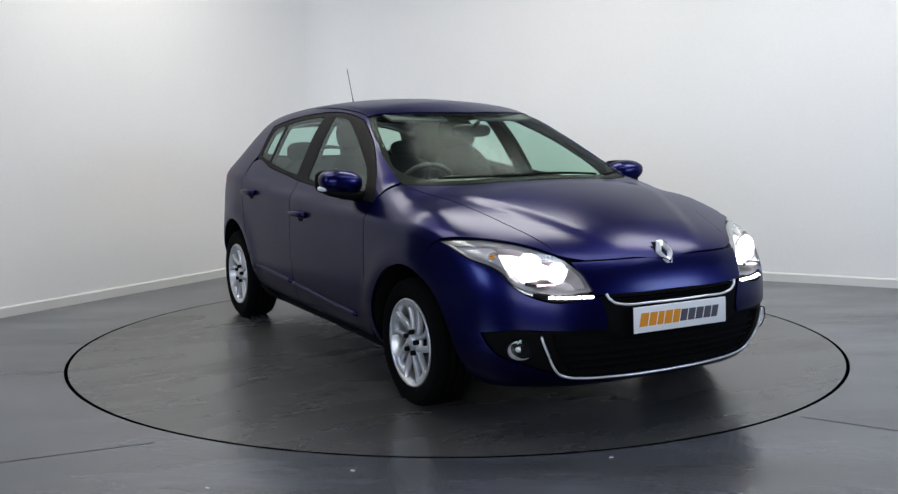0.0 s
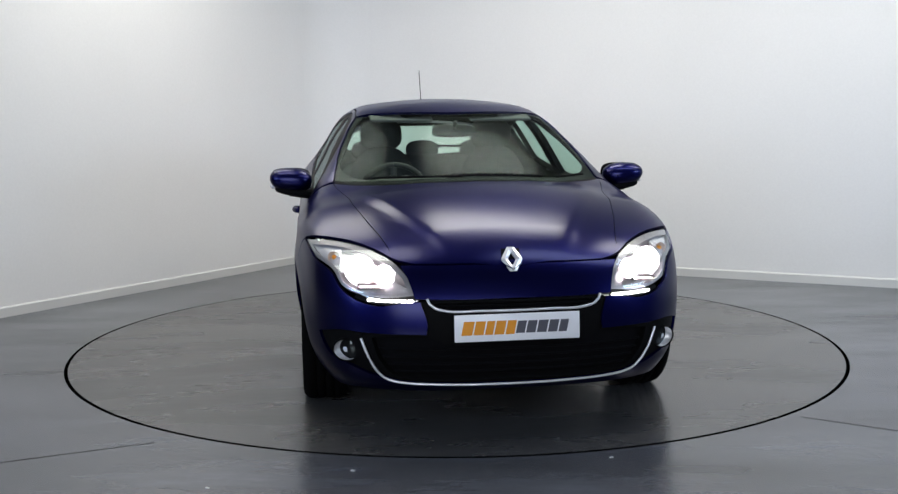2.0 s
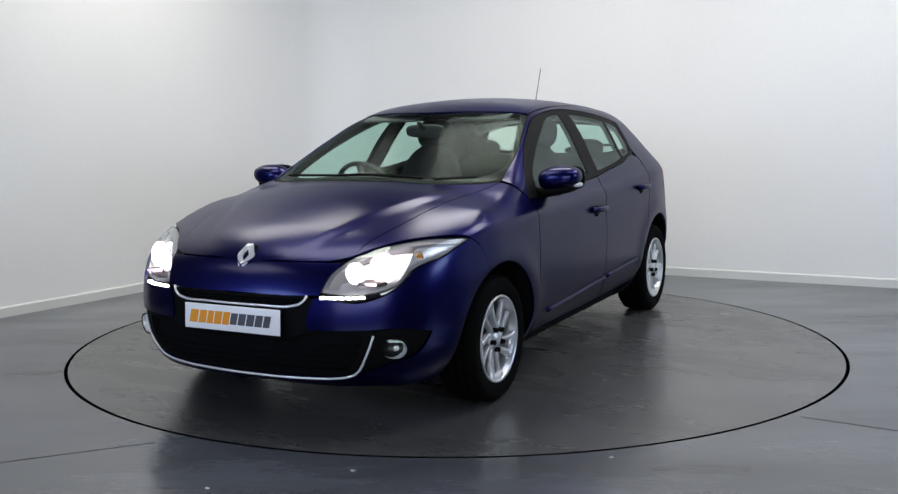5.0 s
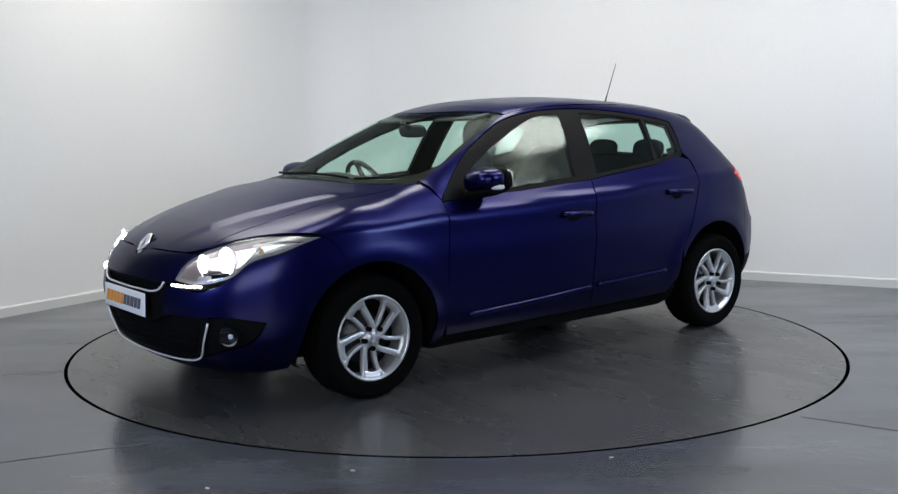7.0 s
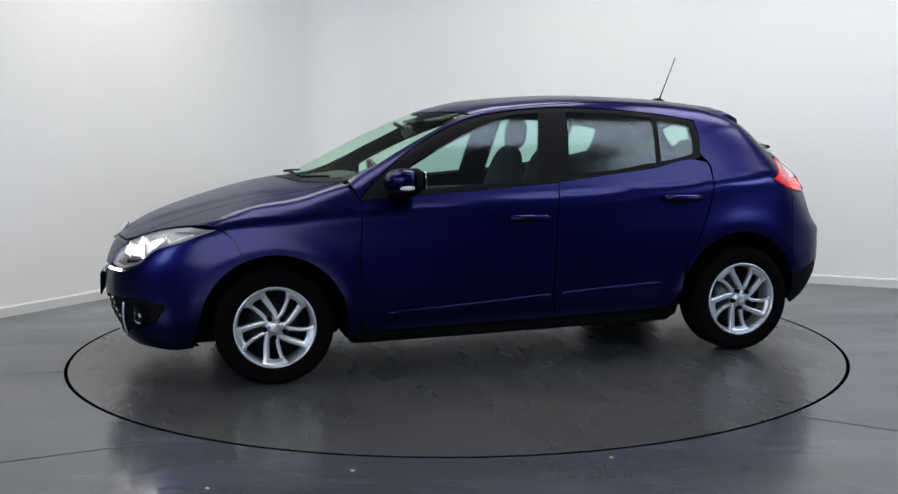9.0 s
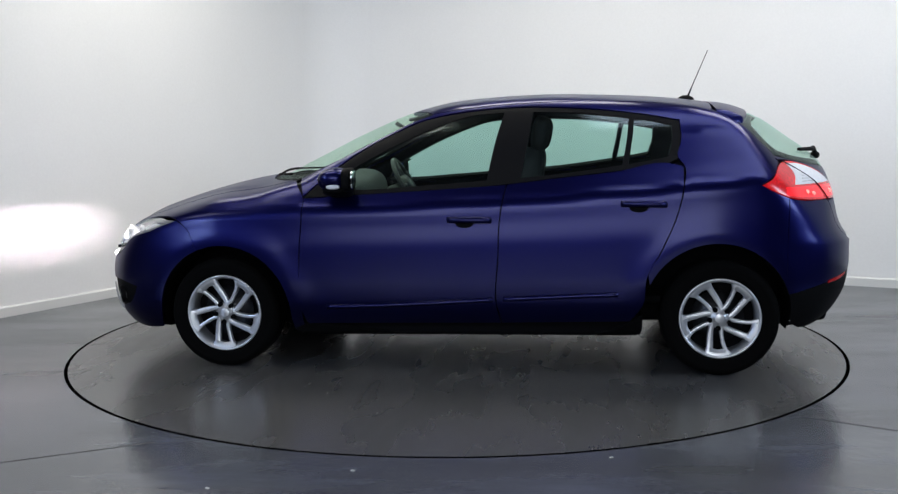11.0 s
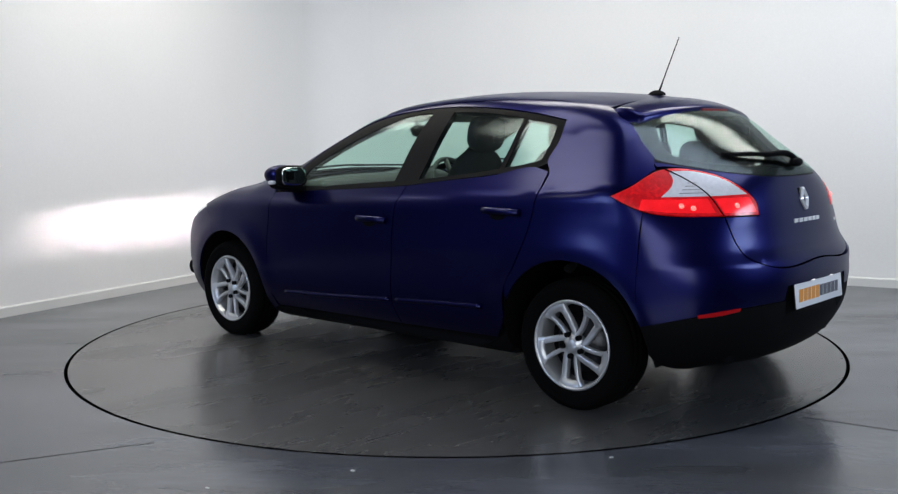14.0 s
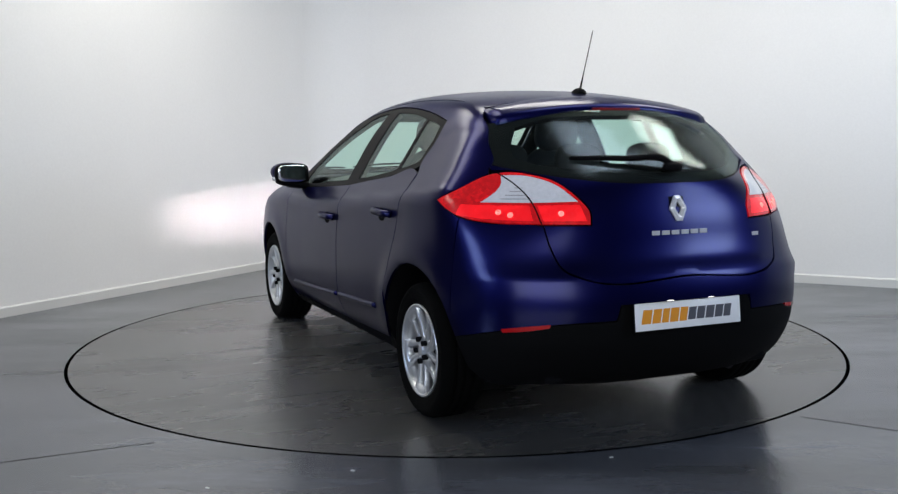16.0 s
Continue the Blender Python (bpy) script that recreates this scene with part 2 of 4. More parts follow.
def concrete(name, rgb, rough, wet, smear, crinkle):
    """Worn grey floor paint: cloudy colour, uneven gloss, long pale smears and a crinkled skin."""
    m = bpy.data.materials.new(name)
    m.use_nodes = True
    nt, b = m.node_tree, m.node_tree.nodes["Principled BSDF"]
    at = nt.nodes.new("ShaderNodeTexCoord")
    stretch = nt.nodes.new("ShaderNodeMapping")
    stretch.inputs["Scale"].default_value = (0.7, 2.6, 1)
    stretch.inputs["Rotation"].default_value = (0, 0, 0.35)
    nt.links.new(at.outputs["Object"], stretch.inputs["Vector"])

    def noise_of(scale, detail, source):
        n = nt.nodes.new("ShaderNodeTexNoise")
        n.inputs["Scale"].default_value, n.inputs["Detail"].default_value, n.inputs["Roughness"].default_value = scale, detail, 0.6
        nt.links.new(source, n.inputs["Vector"])
        return n.outputs[0]

    def span(source, a0, a1, b0, b1):
        r = nt.nodes.new("ShaderNodeMapRange")
        for i, v in enumerate((a0, a1, b0, b1)):
            r.inputs[i + 1].default_value = v
        nt.links.new(source, r.inputs[0])
        return r.outputs[0]

    def maths(kind, u, w):
        k = nt.nodes.new("ShaderNodeMath")
        k.operation = kind
        nt.links.new(u, k.inputs[0])
        nt.links.new(w, k.inputs[1])
        return k.outputs[0]

    cloud = noise_of(0.8, 4, stretch.outputs[0])
    scuff = noise_of(1.7, 5, stretch.outputs[0])
    speck = noise_of(38, 5, at.outputs["Object"])
    crust = noise_of(9, 6, at.outputs["Object"])
    shade = maths("MULTIPLY", maths("MULTIPLY", span(cloud, 0.3, 0.7, 0.78, 1.2), span(scuff, 0.3, 0.72, 0.88, 1.0 + smear)), span(speck, 0.3, 0.7, 0.96, 1.04))
    tint = nt.nodes.new("ShaderNodeVectorMath")
    tint.operation = "SCALE"
    tint.inputs[0].default_value = rgb
    nt.links.new(shade, tint.inputs["Scale"])
    nt.links.new(tint.outputs[0], b.inputs["Base Color"])
    nt.links.new(maths("ADD", span(cloud, 0.2, 0.8, rough + wet, rough - wet), span(scuff, 0.25, 0.75, 0.5 * wet, -0.5 * wet)), b.inputs["Roughness"])
    b.inputs["Specular IOR Level"].default_value = 0.8
    relief = nt.nodes.new("ShaderNodeBump")
    relief.inputs["Strength"].default_value, relief.inputs["Distance"].default_value = crinkle, 0.004
    nt.links.new(maths("ADD", crust, scuff), relief.inputs["Height"])
    nt.links.new(relief.outputs[0], b.inputs["Normal"])
    return m


FLOOR = concrete("grey_floor_paint", (0.050, 0.054, 0.064), 0.21, 0.09, 1.0, 0.34)
DECK = concrete("turntable_floor_paint", (0.057, 0.057, 0.058), 0.27, 0.06, 0.3, 0.04)


# ---- building helpers ----
def part(name, bm, mat, parent=None, label="", smooth=True):
    """Links a bmesh as one mesh object under a thing or a part."""
    me = bpy.data.meshes.new(name)
    bm.to_mesh(me)
    bm.free()
    me.materials.append(mat)
    for p in me.polygons:
        p.use_smooth = smooth
    ob = new(name, me)
    ob.parent = parent
    if label:
        ob["label"] = label
    return ob


def box(size, at=(0, 0, 0), turn=(0, 0, 0), bevel=0.0, segments=2, bm=None):
    """A box with rounded edges, added to bm."""
    bm = bm or bmesh.new()
    made = bmesh.ops.create_cube(bm, size=1.0, matrix=pose(*at, *turn) @ Matrix.Diagonal((*size, 1)))
    if bevel:
        edges = list({e for v in made["verts"] for e in v.link_edges})
        bmesh.ops.bevel(bm, geom=edges, offset=bevel, segments=segments, profile=0.5, affect="EDGES")
    return bm


def lathe(profile, n=48, bm=None, m=None):
    """Turns (radius, height) pairs round the local z axis."""
    bm = bm or bmesh.new()
    m = m or Matrix()
    rings = []
    for r, h in profile:
        rings.append([bm.verts.new(m @ Vector((r * math.cos(i * math.tau / n), r * math.sin(i * math.tau / n), h))) for i in range(n)])
    for a, b in zip(rings[:-1], rings[1:]):
        for i in range(n):
            bm.faces.new((a[i], a[(i + 1) % n], b[(i + 1) % n], b[i]))
    return bm


def rod(points, radius, sides=8, bm=None, taper=1.0):
    """A round bar along points."""
    bm = bm or bmesh.new()
    points = [Vector(p) for p in points]
    rings = []
    for i, p in enumerate(points):
        d = (points[min(i + 1, len(points) - 1)] - points[max(i - 1, 0)]).normalized()
        u = d.cross(Vector((0, 0, 1)) if abs(d.z) < 0.9 else Vector((1, 0, 0))).normalized()
        w = d.cross(u)
        r = radius * (1 + (taper - 1) * i / (len(points) - 1))
        rings.append([bm.verts.new(p + (u * math.cos(a * math.tau / sides) + w * math.sin(a * math.tau / sides)) * r) for a in range(sides)])
    for a, b in zip(rings[:-1], rings[1:]):
        for i in range(sides):
            bm.faces.new((a[i], a[(i + 1) % sides], b[(i + 1) % sides], b[i]))
    bm.faces.new(rings[0][::-1])
    bm.faces.new(rings[-1])
    bmesh.ops.recalc_face_normals(bm, faces=bm.faces)
    return bm


def blob(size, at, power=2.5, turn=(0, 0, 0), n=24, shape=None, bm=None):
    """A closed cushion form; power above 2 makes it boxier. shape may bend each point."""
    bm = bm or bmesh.new()
    made = bmesh.ops.create_icosphere(bm, subdivisions=4, radius=1.0)
    m = pose(*at, *turn)
    for v in made["verts"]:
        c = v.co.normalized()
        k = (abs(c.x)**power + abs(c.y)**power + abs(c.z)**power) ** (-1 / power)
        c = c * k
        if shape:
            c = shape(c)
        v.co = m @ Vector((c.x * size[0] / 2, c.y * size[1] / 2, c.z * size[2] / 2))
    return bm


"""Skins laid on the body's form"""
from mathutils.geometry import delaunay_2d_cdt


def inside_of(pts, poly):
    """Which points lie inside the polygon."""
    x, y = pts[:, 0], pts[:, 1]
    res = np.zeros(len(pts), bool)
    for (x0, y0), (x1, y1) in zip(poly, np.roll(poly, -1, 0)):
        cross = (y0 > y) != (y1 > y)
        res ^= cross & (x < (x1 - x0) * (y - y0) / ((y1 - y0) + 1e-12) + x0)
    return res


def S(x, z): return ("S", x, z)
def T(x, y): return ("T", x, y)
def F(y, z): return ("F", y, z)
def R(y, z): return ("R", y, z)


def spots(tags):
    """Places on the skin, from the side (x, z), top (x, y), front or rear (y, z)."""
    o, w = [], []
    for k, a, b in tags:
        o.append({"S": (a, 0, b), "Q": (a, 0, b), "T": (a, b, 0.5), "F": (1.0, a, b), "R": (-1.0, a, b)}[k])
        w.append({"S": (0, 1, 0), "Q": (0, -1, 0), "T": (0, 0, 1), "F": (1, 0, 0), "R": (-1, 0, 0)}[k])
    return skin(np.array(o, float), np.array(w, float))


def flat_of(p, way):
    """Unrolls places on the skin round an axis: tube along the body, nose or tail upright."""
    if way == "tube":
        return np.stack([p[:, 0], np.arctan2(p[:, 2] - 0.72, p[:, 1]) * 0.85], -1)
    if way == "nose":
        return np.stack([np.arctan2(p[:, 1], p[:, 0] - 1.1) * 0.95, p[:, 2]], -1)
    return np.stack([np.arctan2(p[:, 1], -0.9 - p[:, 0]) * 0.95, p[:, 2]], -1)


def skin_of(q, way):
    zero, one = np.zeros(len(q)), np.ones(len(q))
    if way == "tube":
        a = q[:, 1] / 0.85
        return skin(np.stack([q[:, 0], zero, 0.72 * one], -1), np.stack([zero, np.cos(a), np.sin(a)], -1), 1.5)
    a = q[:, 0] / 0.95
    if way == "nose":
        return skin(np.stack([1.1 * one, zero, q[:, 1]], -1), np.stack([np.cos(a), np.sin(a), zero], -1), 1.5)
    return skin(np.stack([-0.9 * one, zero, q[:, 1]], -1), np.stack([-np.cos(a), np.sin(a), zero], -1), 1.6)


def rounded(q, step, closed=True, bend=50):
    """A smooth line through points; turns sharper than bend degrees stay corners."""
    n = len(q)
    out = []
    tang = []
    for i in range(n):
        a, b = q[i] - q[i - 1], q[(i + 1) % n] - q[i]
        if not closed and i in (0, n - 1):
            tang.append(None)
            continue
        la, lb = np.linalg.norm(a), np.linalg.norm(b)
        turn = np.degrees(np.arccos(np.clip(np.dot(a, b) / (la * lb + 1e-12), -1, 1)))
        t = a / (la + 1e-9) * lb + b / (lb + 1e-9) * la
        tang.append(None if turn > bend else t / (np.linalg.norm(t) + 1e-12))
    for i in range(n if closed else n - 1):
        p0, p1 = q[i], q[(i + 1) % n]
        c = p1 - p0
        ln = np.linalg.norm(c)
        m0 = c if tang[i] is None else tang[i] * ln
        m1 = c if tang[(i + 1) % n] is None else tang[(i + 1) % n] * ln
        k = max(1, int(round(ln / step)))
        for j in range(k):
            t = j / k
            out.append((2 * t**3 - 3 * t**2 + 1) * p0 + (t**3 - 2 * t**2 + t) * m0 + (3 * t**2 - 2 * t**3) * p1 + (t**3 - t**2) * m1)
    if not closed:
        out.append(q[-1])
    return np.array(out)


def shrunk(q, by):
    area = np.sum(q[:, 0] * np.roll(q[:, 1], -1) - np.roll(q[:, 0], -1) * q[:, 1])
    d = np.roll(q, -1, 0) - np.roll(q, 1, 0)
    nrm = np.stack([-d[:, 1], d[:, 0]], -1) / (np.linalg.norm(d, axis=1, keepdims=True) + 1e-9)
    return q + nrm * by * (1 if area > 0 else -1)


def panel(name, way, outline, mat, parent, holes=(), lift=0.004, depth=0.014, gap=0.0013, step=0.03, mirrored=False, label="", swell=None):
    """A sheet of the skin inside an outline, with a turned-in edge."""
    loop = shrunk(rounded(flat_of(spots(outline), way), step * 0.5), gap)
    hole_loops = [shrunk(rounded(flat_of(spots(h), way), step * 0.5), -gap) for h in holes]
    pts, edges = [], []
    for lp in [loop, *hole_loops]:
        k = len(pts)
        pts += list(lp)
        edges += [(k + i, k + (i + 1) % len(lp)) for i in range(len(lp))]
    rim = np.array(pts)
    lo, hi = loop.min(0), loop.max(0)
    gx, gy = np.meshgrid(np.arange(lo[0], hi[0], step), np.arange(lo[1], hi[1], step))
    grid = np.stack([gx.ravel(), gy.ravel()], -1)
    ok = inside_of(grid, loop)
    for h in hole_loops:
        ok &= ~inside_of(grid, h)
    grid = grid[ok]
    if len(grid):
        near = np.array([np.min(np.sum((rim - g) ** 2, 1)) for g in grid])
        grid = grid[near > (0.45 * step) ** 2]
    pts += list(grid)
    v2, _, faces, *_ = delaunay_2d_cdt([Vector(p) for p in pts], edges, [], 0, 1e-6)
    q = np.array([tuple(v) for v in v2])
    mids = np.array([q[list(f)].mean(0) for f in faces])
    ok = inside_of(mids, loop)
    for h in hole_loops:
        ok &= ~inside_of(mids, h)
    faces = [f for f, o in zip(faces, ok) if o]
    p = skin_of(q, way)
    n = slope(p)
    count = {}
    for f in faces:
        for a, b in zip(f, (*f[1:], f[0])):
            count[(a, b)] = 1
    border = [(a, b) for a, b in count if (b, a) not in count]
    edge = {a for e in border for a in e}
    up = np.full(len(p), lift)
    up[list(edge)] -= 0.0016
    if swell is not None:
        up = up + swell(p)
    top = p + n * up[:, None]
    f0 = faces[0]
    flip = np.dot(np.cross(top[f0[1]] - top[f0[0]], top[f0[2]] - top[f0[0]]), n[f0[0]]) < 0
    verts, norms = list(top), list(n)
    ring = {}
    for a in edge:
        ring[a] = len(verts)
        verts += [top[a], top[a] - n[a] * depth]
        norms += [n[a], n[a]]
    quads = [(ring[b], ring[a], ring[a] + 1, ring[b] + 1) for a, b in border]
    allf = [tuple(f) for f in faces] + quads
    if flip:
        allf = [f[::-1] for f in allf]
    verts, norms = np.array(verts), np.array(norms)
    if mirrored:
        verts, norms = verts * (1, -1, 1), norms * (1, -1, 1)
        allf = [f[::-1] for f in allf]
    me = bpy.data.meshes.new(name)
    me.from_pydata([tuple(v) for v in verts], [], allf)
    me.materials.append(mat)
    flats = len(faces)
    for i, f in enumerate(me.polygons):
        f.use_smooth = i < flats
    me.update()
    side = [tuple(v) for v in norms]
    loops = []
    for f in me.polygons:
        for vi in f.vertices:
            loops.append(side[vi] if f.index < flats else tuple(f.normal))
    me.normals_split_custom_set(loops)
    ob = new(name, me)
    ob.parent = parent
    if label:
        ob["label"] = label
    return ob


def both(name, way, outline, mat, parent, **more):
    """The same sheet on the left and the right side."""
    return [panel(name, way, outline, mat, parent, **more), panel(name, way, outline, mat, parent, mirrored=True, **more)]


def whole(half):
    """An outline over both sides, from its left half that begins and ends on the middle line."""
    flip = [(k, a, -b) if k == "T" else ("Q", a, b) if k == "S" else (k, -a, b) for k, a, b in half]
    inner = [f for f, h in zip(flip, half) if abs(h[2] if h[0] == "T" else h[1]) > 1e-6 or h[0] == "S"]
    return half + inner[::-1]


def bead(name, line, radius, mat, parent, lift=0.004, step=0.02, mirrored=False, label=""):
    """A round moulding along a line on the skin."""
    p = rounded(spots(line), step, closed=False, bend=70)
    k = skin_of(flat_of(p, "nose" if p[:, 0].mean() > 1.2 else "tube"), "nose" if p[:, 0].mean() > 1.2 else "tube")
    q = k + slope(k) * lift
    if mirrored:
        q = q * (1, -1, 1)
    return part(name, rod(q, radius), mat, parent, label)


# ---- the room ----
def slab(name, pts, low, high, mat, parent=None, thick=0.0, **tags):
    """An upright or flat prism over a plan outline."""
    bm = bmesh.new()
    a = [bm.verts.new((p[0], p[1], low)) for p in pts]
    b = [bm.verts.new((p[0], p[1], high)) for p in pts]
    n = len(pts)
    bm.faces.new(a[::-1])
    bm.faces.new(b)
    for i in range(n):
        bm.faces.new((a[i], a[(i + 1) % n], b[(i + 1) % n], b[i]))
    bmesh.ops.recalc_face_normals(bm, faces=bm.faces)
    ob = part(name, bm, mat, parent, smooth=False)
    return tagged(ob, **tags) if tags else ob


END_L, END_R = CORNER + ALONG_L * 13, CORNER + ALONG_R * 13
BACK = END_L + ALONG_R * 13


def wall(name, a, b, label, mat=WALL):
    d = (b - a).normalized()
    out = Vector((d.y, -d.x, 0))
    if (a + out - Vector((0, -3, 0))).length < (a - Vector((0, -3, 0))).length:
        out = -out
    w = slab(name, [a, b, b + out * 0.15, a + out * 0.15], -0.02, HIGH, mat, label=label, category="wall", kind="structure")
    inn = -out
    s = bmesh.new()
    prof = [(0.0, 0.0), (0.016, 0.0), (0.016, 0.064), (0.010, 0.071), (0.003, 0.075), (0.0, 0.075)]
    rows = [[s.verts.new((*(p + inn * (0.0005 + u))[:2], h)) for u, h in prof] for p in (a, b)]
    for i in range(len(prof) - 1):
        s.faces.new((rows[0][i], rows[0][i + 1], rows[1][i + 1], rows[1][i]))
    bmesh.ops.recalc_face_normals(s, faces=s.faces)
    tagged(part("baseboard", s, SKIRTING, smooth=False), "white painted skirting board along the wall", "baseboard", kind="structure")
    return w


wall("wall_left", CORNER, CORNER + ALONG_L * 4.6, "plain white painted studio wall")
# out-of-view walls added dark, so the car's near side reflects little
wall("wall_left_rear", CORNER + ALONG_L * 4.603, END_L, "unseen dark grey wall added to keep reflected light low", DARK_WALL)
wall("wall_right", CORNER, END_R, "plain white painted studio wall")
wall("wall_back", END_L, BACK, "unseen dark grey wall added to keep reflected light low", DARK_WALL)
wall("wall_far", END_R, BACK, "unseen dark grey wall added to keep reflected light low", DARK_WALL)
slab("ceiling", [CORNER, END_L, BACK, END_R], HIGH, HIGH + 0.15, CEIL, label="unseen dark grey ceiling added to keep bounced light low", category="ceiling", kind="structure")

# a soft plastered fillet rounds the corner
fil = bmesh.new()
r_fil = 0.45
prev = None
for i in range(13):
    a = i / 12
    u = (1 - math.sin(a * math.pi / 2))
    w = (1 - math.cos(a * math.pi / 2))
    p = CORNER + ALONG_L * (r_fil * u + 0.0) + ALONG_R * (r_fil * w)
    now = (fil.verts.new((p.x, p.y, 0.0)), fil.verts.new((p.x, p.y, HIGH)))
    if prev:
        fil.faces.new((prev[0], now[0], now[1], prev[1]))
    prev = now
tagged(part("wall_corner", fil, WALL), "rounded white corner between two walls", "wall", kind="structure")

RADIUS = 2.242
hole = bmesh.new()
n_ring = 160
inner = [hole.verts.new((RADIUS * 1.0068 * math.cos(i * math.tau / n_ring), RADIUS * 1.0068 * math.sin(i * math.tau / n_ring), 0.0)) for i in range(n_ring)]
outer = [hole.verts.new((20 * math.cos(i * math.tau / n_ring), 20 * math.sin(i * math.tau / n_ring), 0.0)) for i in range(n_ring)]
for i in range(n_ring):
    j = (i + 1) % n_ring
    hole.faces.new((inner[i], outer[i], outer[j], inner[j]))
floor = tagged(part("floor", hole, FLOOR, smooth=False), "grey painted concrete floor with damp sheen", "floor", kind="structure")
pit = lathe([(0.0, -0.05), (RADIUS * 1.0068, -0.05), (RADIUS * 1.0068, -0.0008)], n_ring)
part("pit", pit, GROOVE, floor, "black gap round the turntable")

turntable = tagged(new("turntable"), "round grey turntable flush with the floor", "turntable")
part("deck", lathe([(0.0, 0.0), (1.0, 0.0), (RADIUS - 0.004, 0.0)], n_ring), DECK, turntable, smooth=False)
# edge takes the gap's black, in place of shade
part("rim", lathe([(RADIUS - 0.004, 0.0), (RADIUS, -0.001), (RADIUS, -0.045)], n_ring), GROOVE, turntable, "turntable edge blackened for the shade in the gap")


def floor_joint(a, b):
    """A filled saw cut in the floor."""
    d = Vector((b[0] - a[0], b[1] - a[1], 0)).normalized()
    w = Vector((-d.y, d.x, 0)) * 0.004
    a, b = Vector((*a, 0)), Vector((*b, 0))
    slab("floor_joint", [a - w, b - w, b + w, a + w], 0.0005, 0.0012, JOINT, floor)


floor_joint((-2.6, -2.63), (-1.25, -2.03))
floor_joint((1.52, -1.735), (2.6, -2.44))
for fx, fy in ((-0.392, -2.392), (0.601, -2.244 - 0.02), (-0.897, -2.567)):
    part("paint_fleck", box((0.016, 0.010, 0.003), (fx, fy, 0.002), (0, 0, 40 * fx), 0.001), SKIRTING, floor, "small white paint fleck")


# ---- the car ----
car = tagged(new("car"), "dark blue metallic five-door hatchback with lit headlamps on a turntable", "car")
HUB_F, HUB_R = (1.32, 0.307), (-1.315, 0.283)
ARC_F, ARC_R = (1.318, 0.305, 0.372), (-1.298, 0.296, 0.376)


def arc(c, a0, a1, n=12):
    """Places along a wheel arch, by degrees from straight ahead."""
    return [S(c[0] + c[2] * math.cos(radians(a0 + (a1 - a0) * i / n)), c[1] + c[2] * math.sin(radians(a0 + (a1 - a0) * i / n))) for i in range(n + 1)]


GLASS_F = [S(0.70, 0.968), S(0.528, 0.965), S(0.20, 0.984), S(-0.120, 1.004), S(-0.155, 1.18), S(-0.205, 1.362), S(-0.013, 1.345), S(0.13, 1.300), S(0.30, 1.232), S(0.47, 1.15), S(0.64, 1.045)]
GLASS_R = [S(-0.298, 1.014), S(-0.55, 1.038), S(-0.826, 1.073), S(-0.850, 1.19), S(-0.868, 1.318), S(-0.62, 1.349), S(-0.362, 1.362), S(-0.33, 1.18)]
GLASS_Q = [S(-0.858, 1.078), S(-0.96, 1.093), S(-1.063, 1.113), S(-1.085, 1.19), S(-1.088, 1.276), S(-0.99, 1.298), S(-0.897, 1.312), S(-0.878, 1.19)]
FRAME = [S(0.862, 0.928), S(0.80, 0.990), S(0.721, 1.058), S(0.545, 1.180), S(0.385, 1.262), S(0.222, 1.328), S(0.09, 1.355), S(-0.026, 1.370), S(-0.224, 1.384), S(-0.518, 1.378), S(-0.887, 1.341),
         S(-1.125, 1.297), S(-1.128, 1.20), S(-1.108, 1.10), S(-1.068, 1.083), S(-0.80, 1.045), S(-0.521, 1.017), S(-0.225, 0.985), S(0.20, 0.958), S(0.542, 0.942)]
BELT_F = [S(0.862, 0.926), S(0.542, 0.940), S(0.20, 0.956), S(-0.225, 0.983)]

both("window_surround", "tube", FRAME, GLOSS, car, holes=[GLASS_F, GLASS_R, GLASS_Q], lift=0.001, depth=0.03, gap=0.0, step=0.022)
for nm, poly in (("front_door_glass", GLASS_F), ("rear_door_glass", GLASS_R), ("quarter_glass", GLASS_Q)):
    for g in both(nm, "tube", poly, PANE, car, lift=-0.003, depth=0.004, gap=-0.006, label="tinted side window glass"):
        g.visible_shadow = False

HOOD_SIDE = [T(0.935, 0.705), T(1.10, 0.672), T(1.302, 0.633), T(1.623, 0.575), T(1.887, 0.505), T(1.995, 0.462)]
hood = panel("bonnet", "tube", whole([T(1.215, 0), T(1.185, 0.25), T(1.125, 0.46), T(1.03, 0.62), *HOOD_SIDE, F(0.40, 0.7425), F(0.30, 0.743), F(0.15, 0.744), F(0.0, 0.744)]), PAINT, car, lift=0.005)
panel("nose_panel", "nose", whole([F(0, 0.7405), F(0.15, 0.7405), F(0.30, 0.7395), F(0.40, 0.739), F(0.462, 0.738), F(0.436, 0.690), F(0.412, 0.612), F(0.36, 0.610), F(0, 0.610)]), PAINT, car, lift=0.004)

both("front_wing", "tube", [*HOOD_SIDE, F(0.55, 0.790), F(0.668, 0.821), F(0.754, 0.829), S(1.578, 0.818), S(1.51, 0.765), *arc(ARC_F, 68, 184), S(0.945, 0.21), S(0.883, 0.205), S(0.884, 0.612), S(0.866, 0.85), S(0.866, 0.924), S(0.90, 0.975)],
     PAINT, car, gap=0.0008)
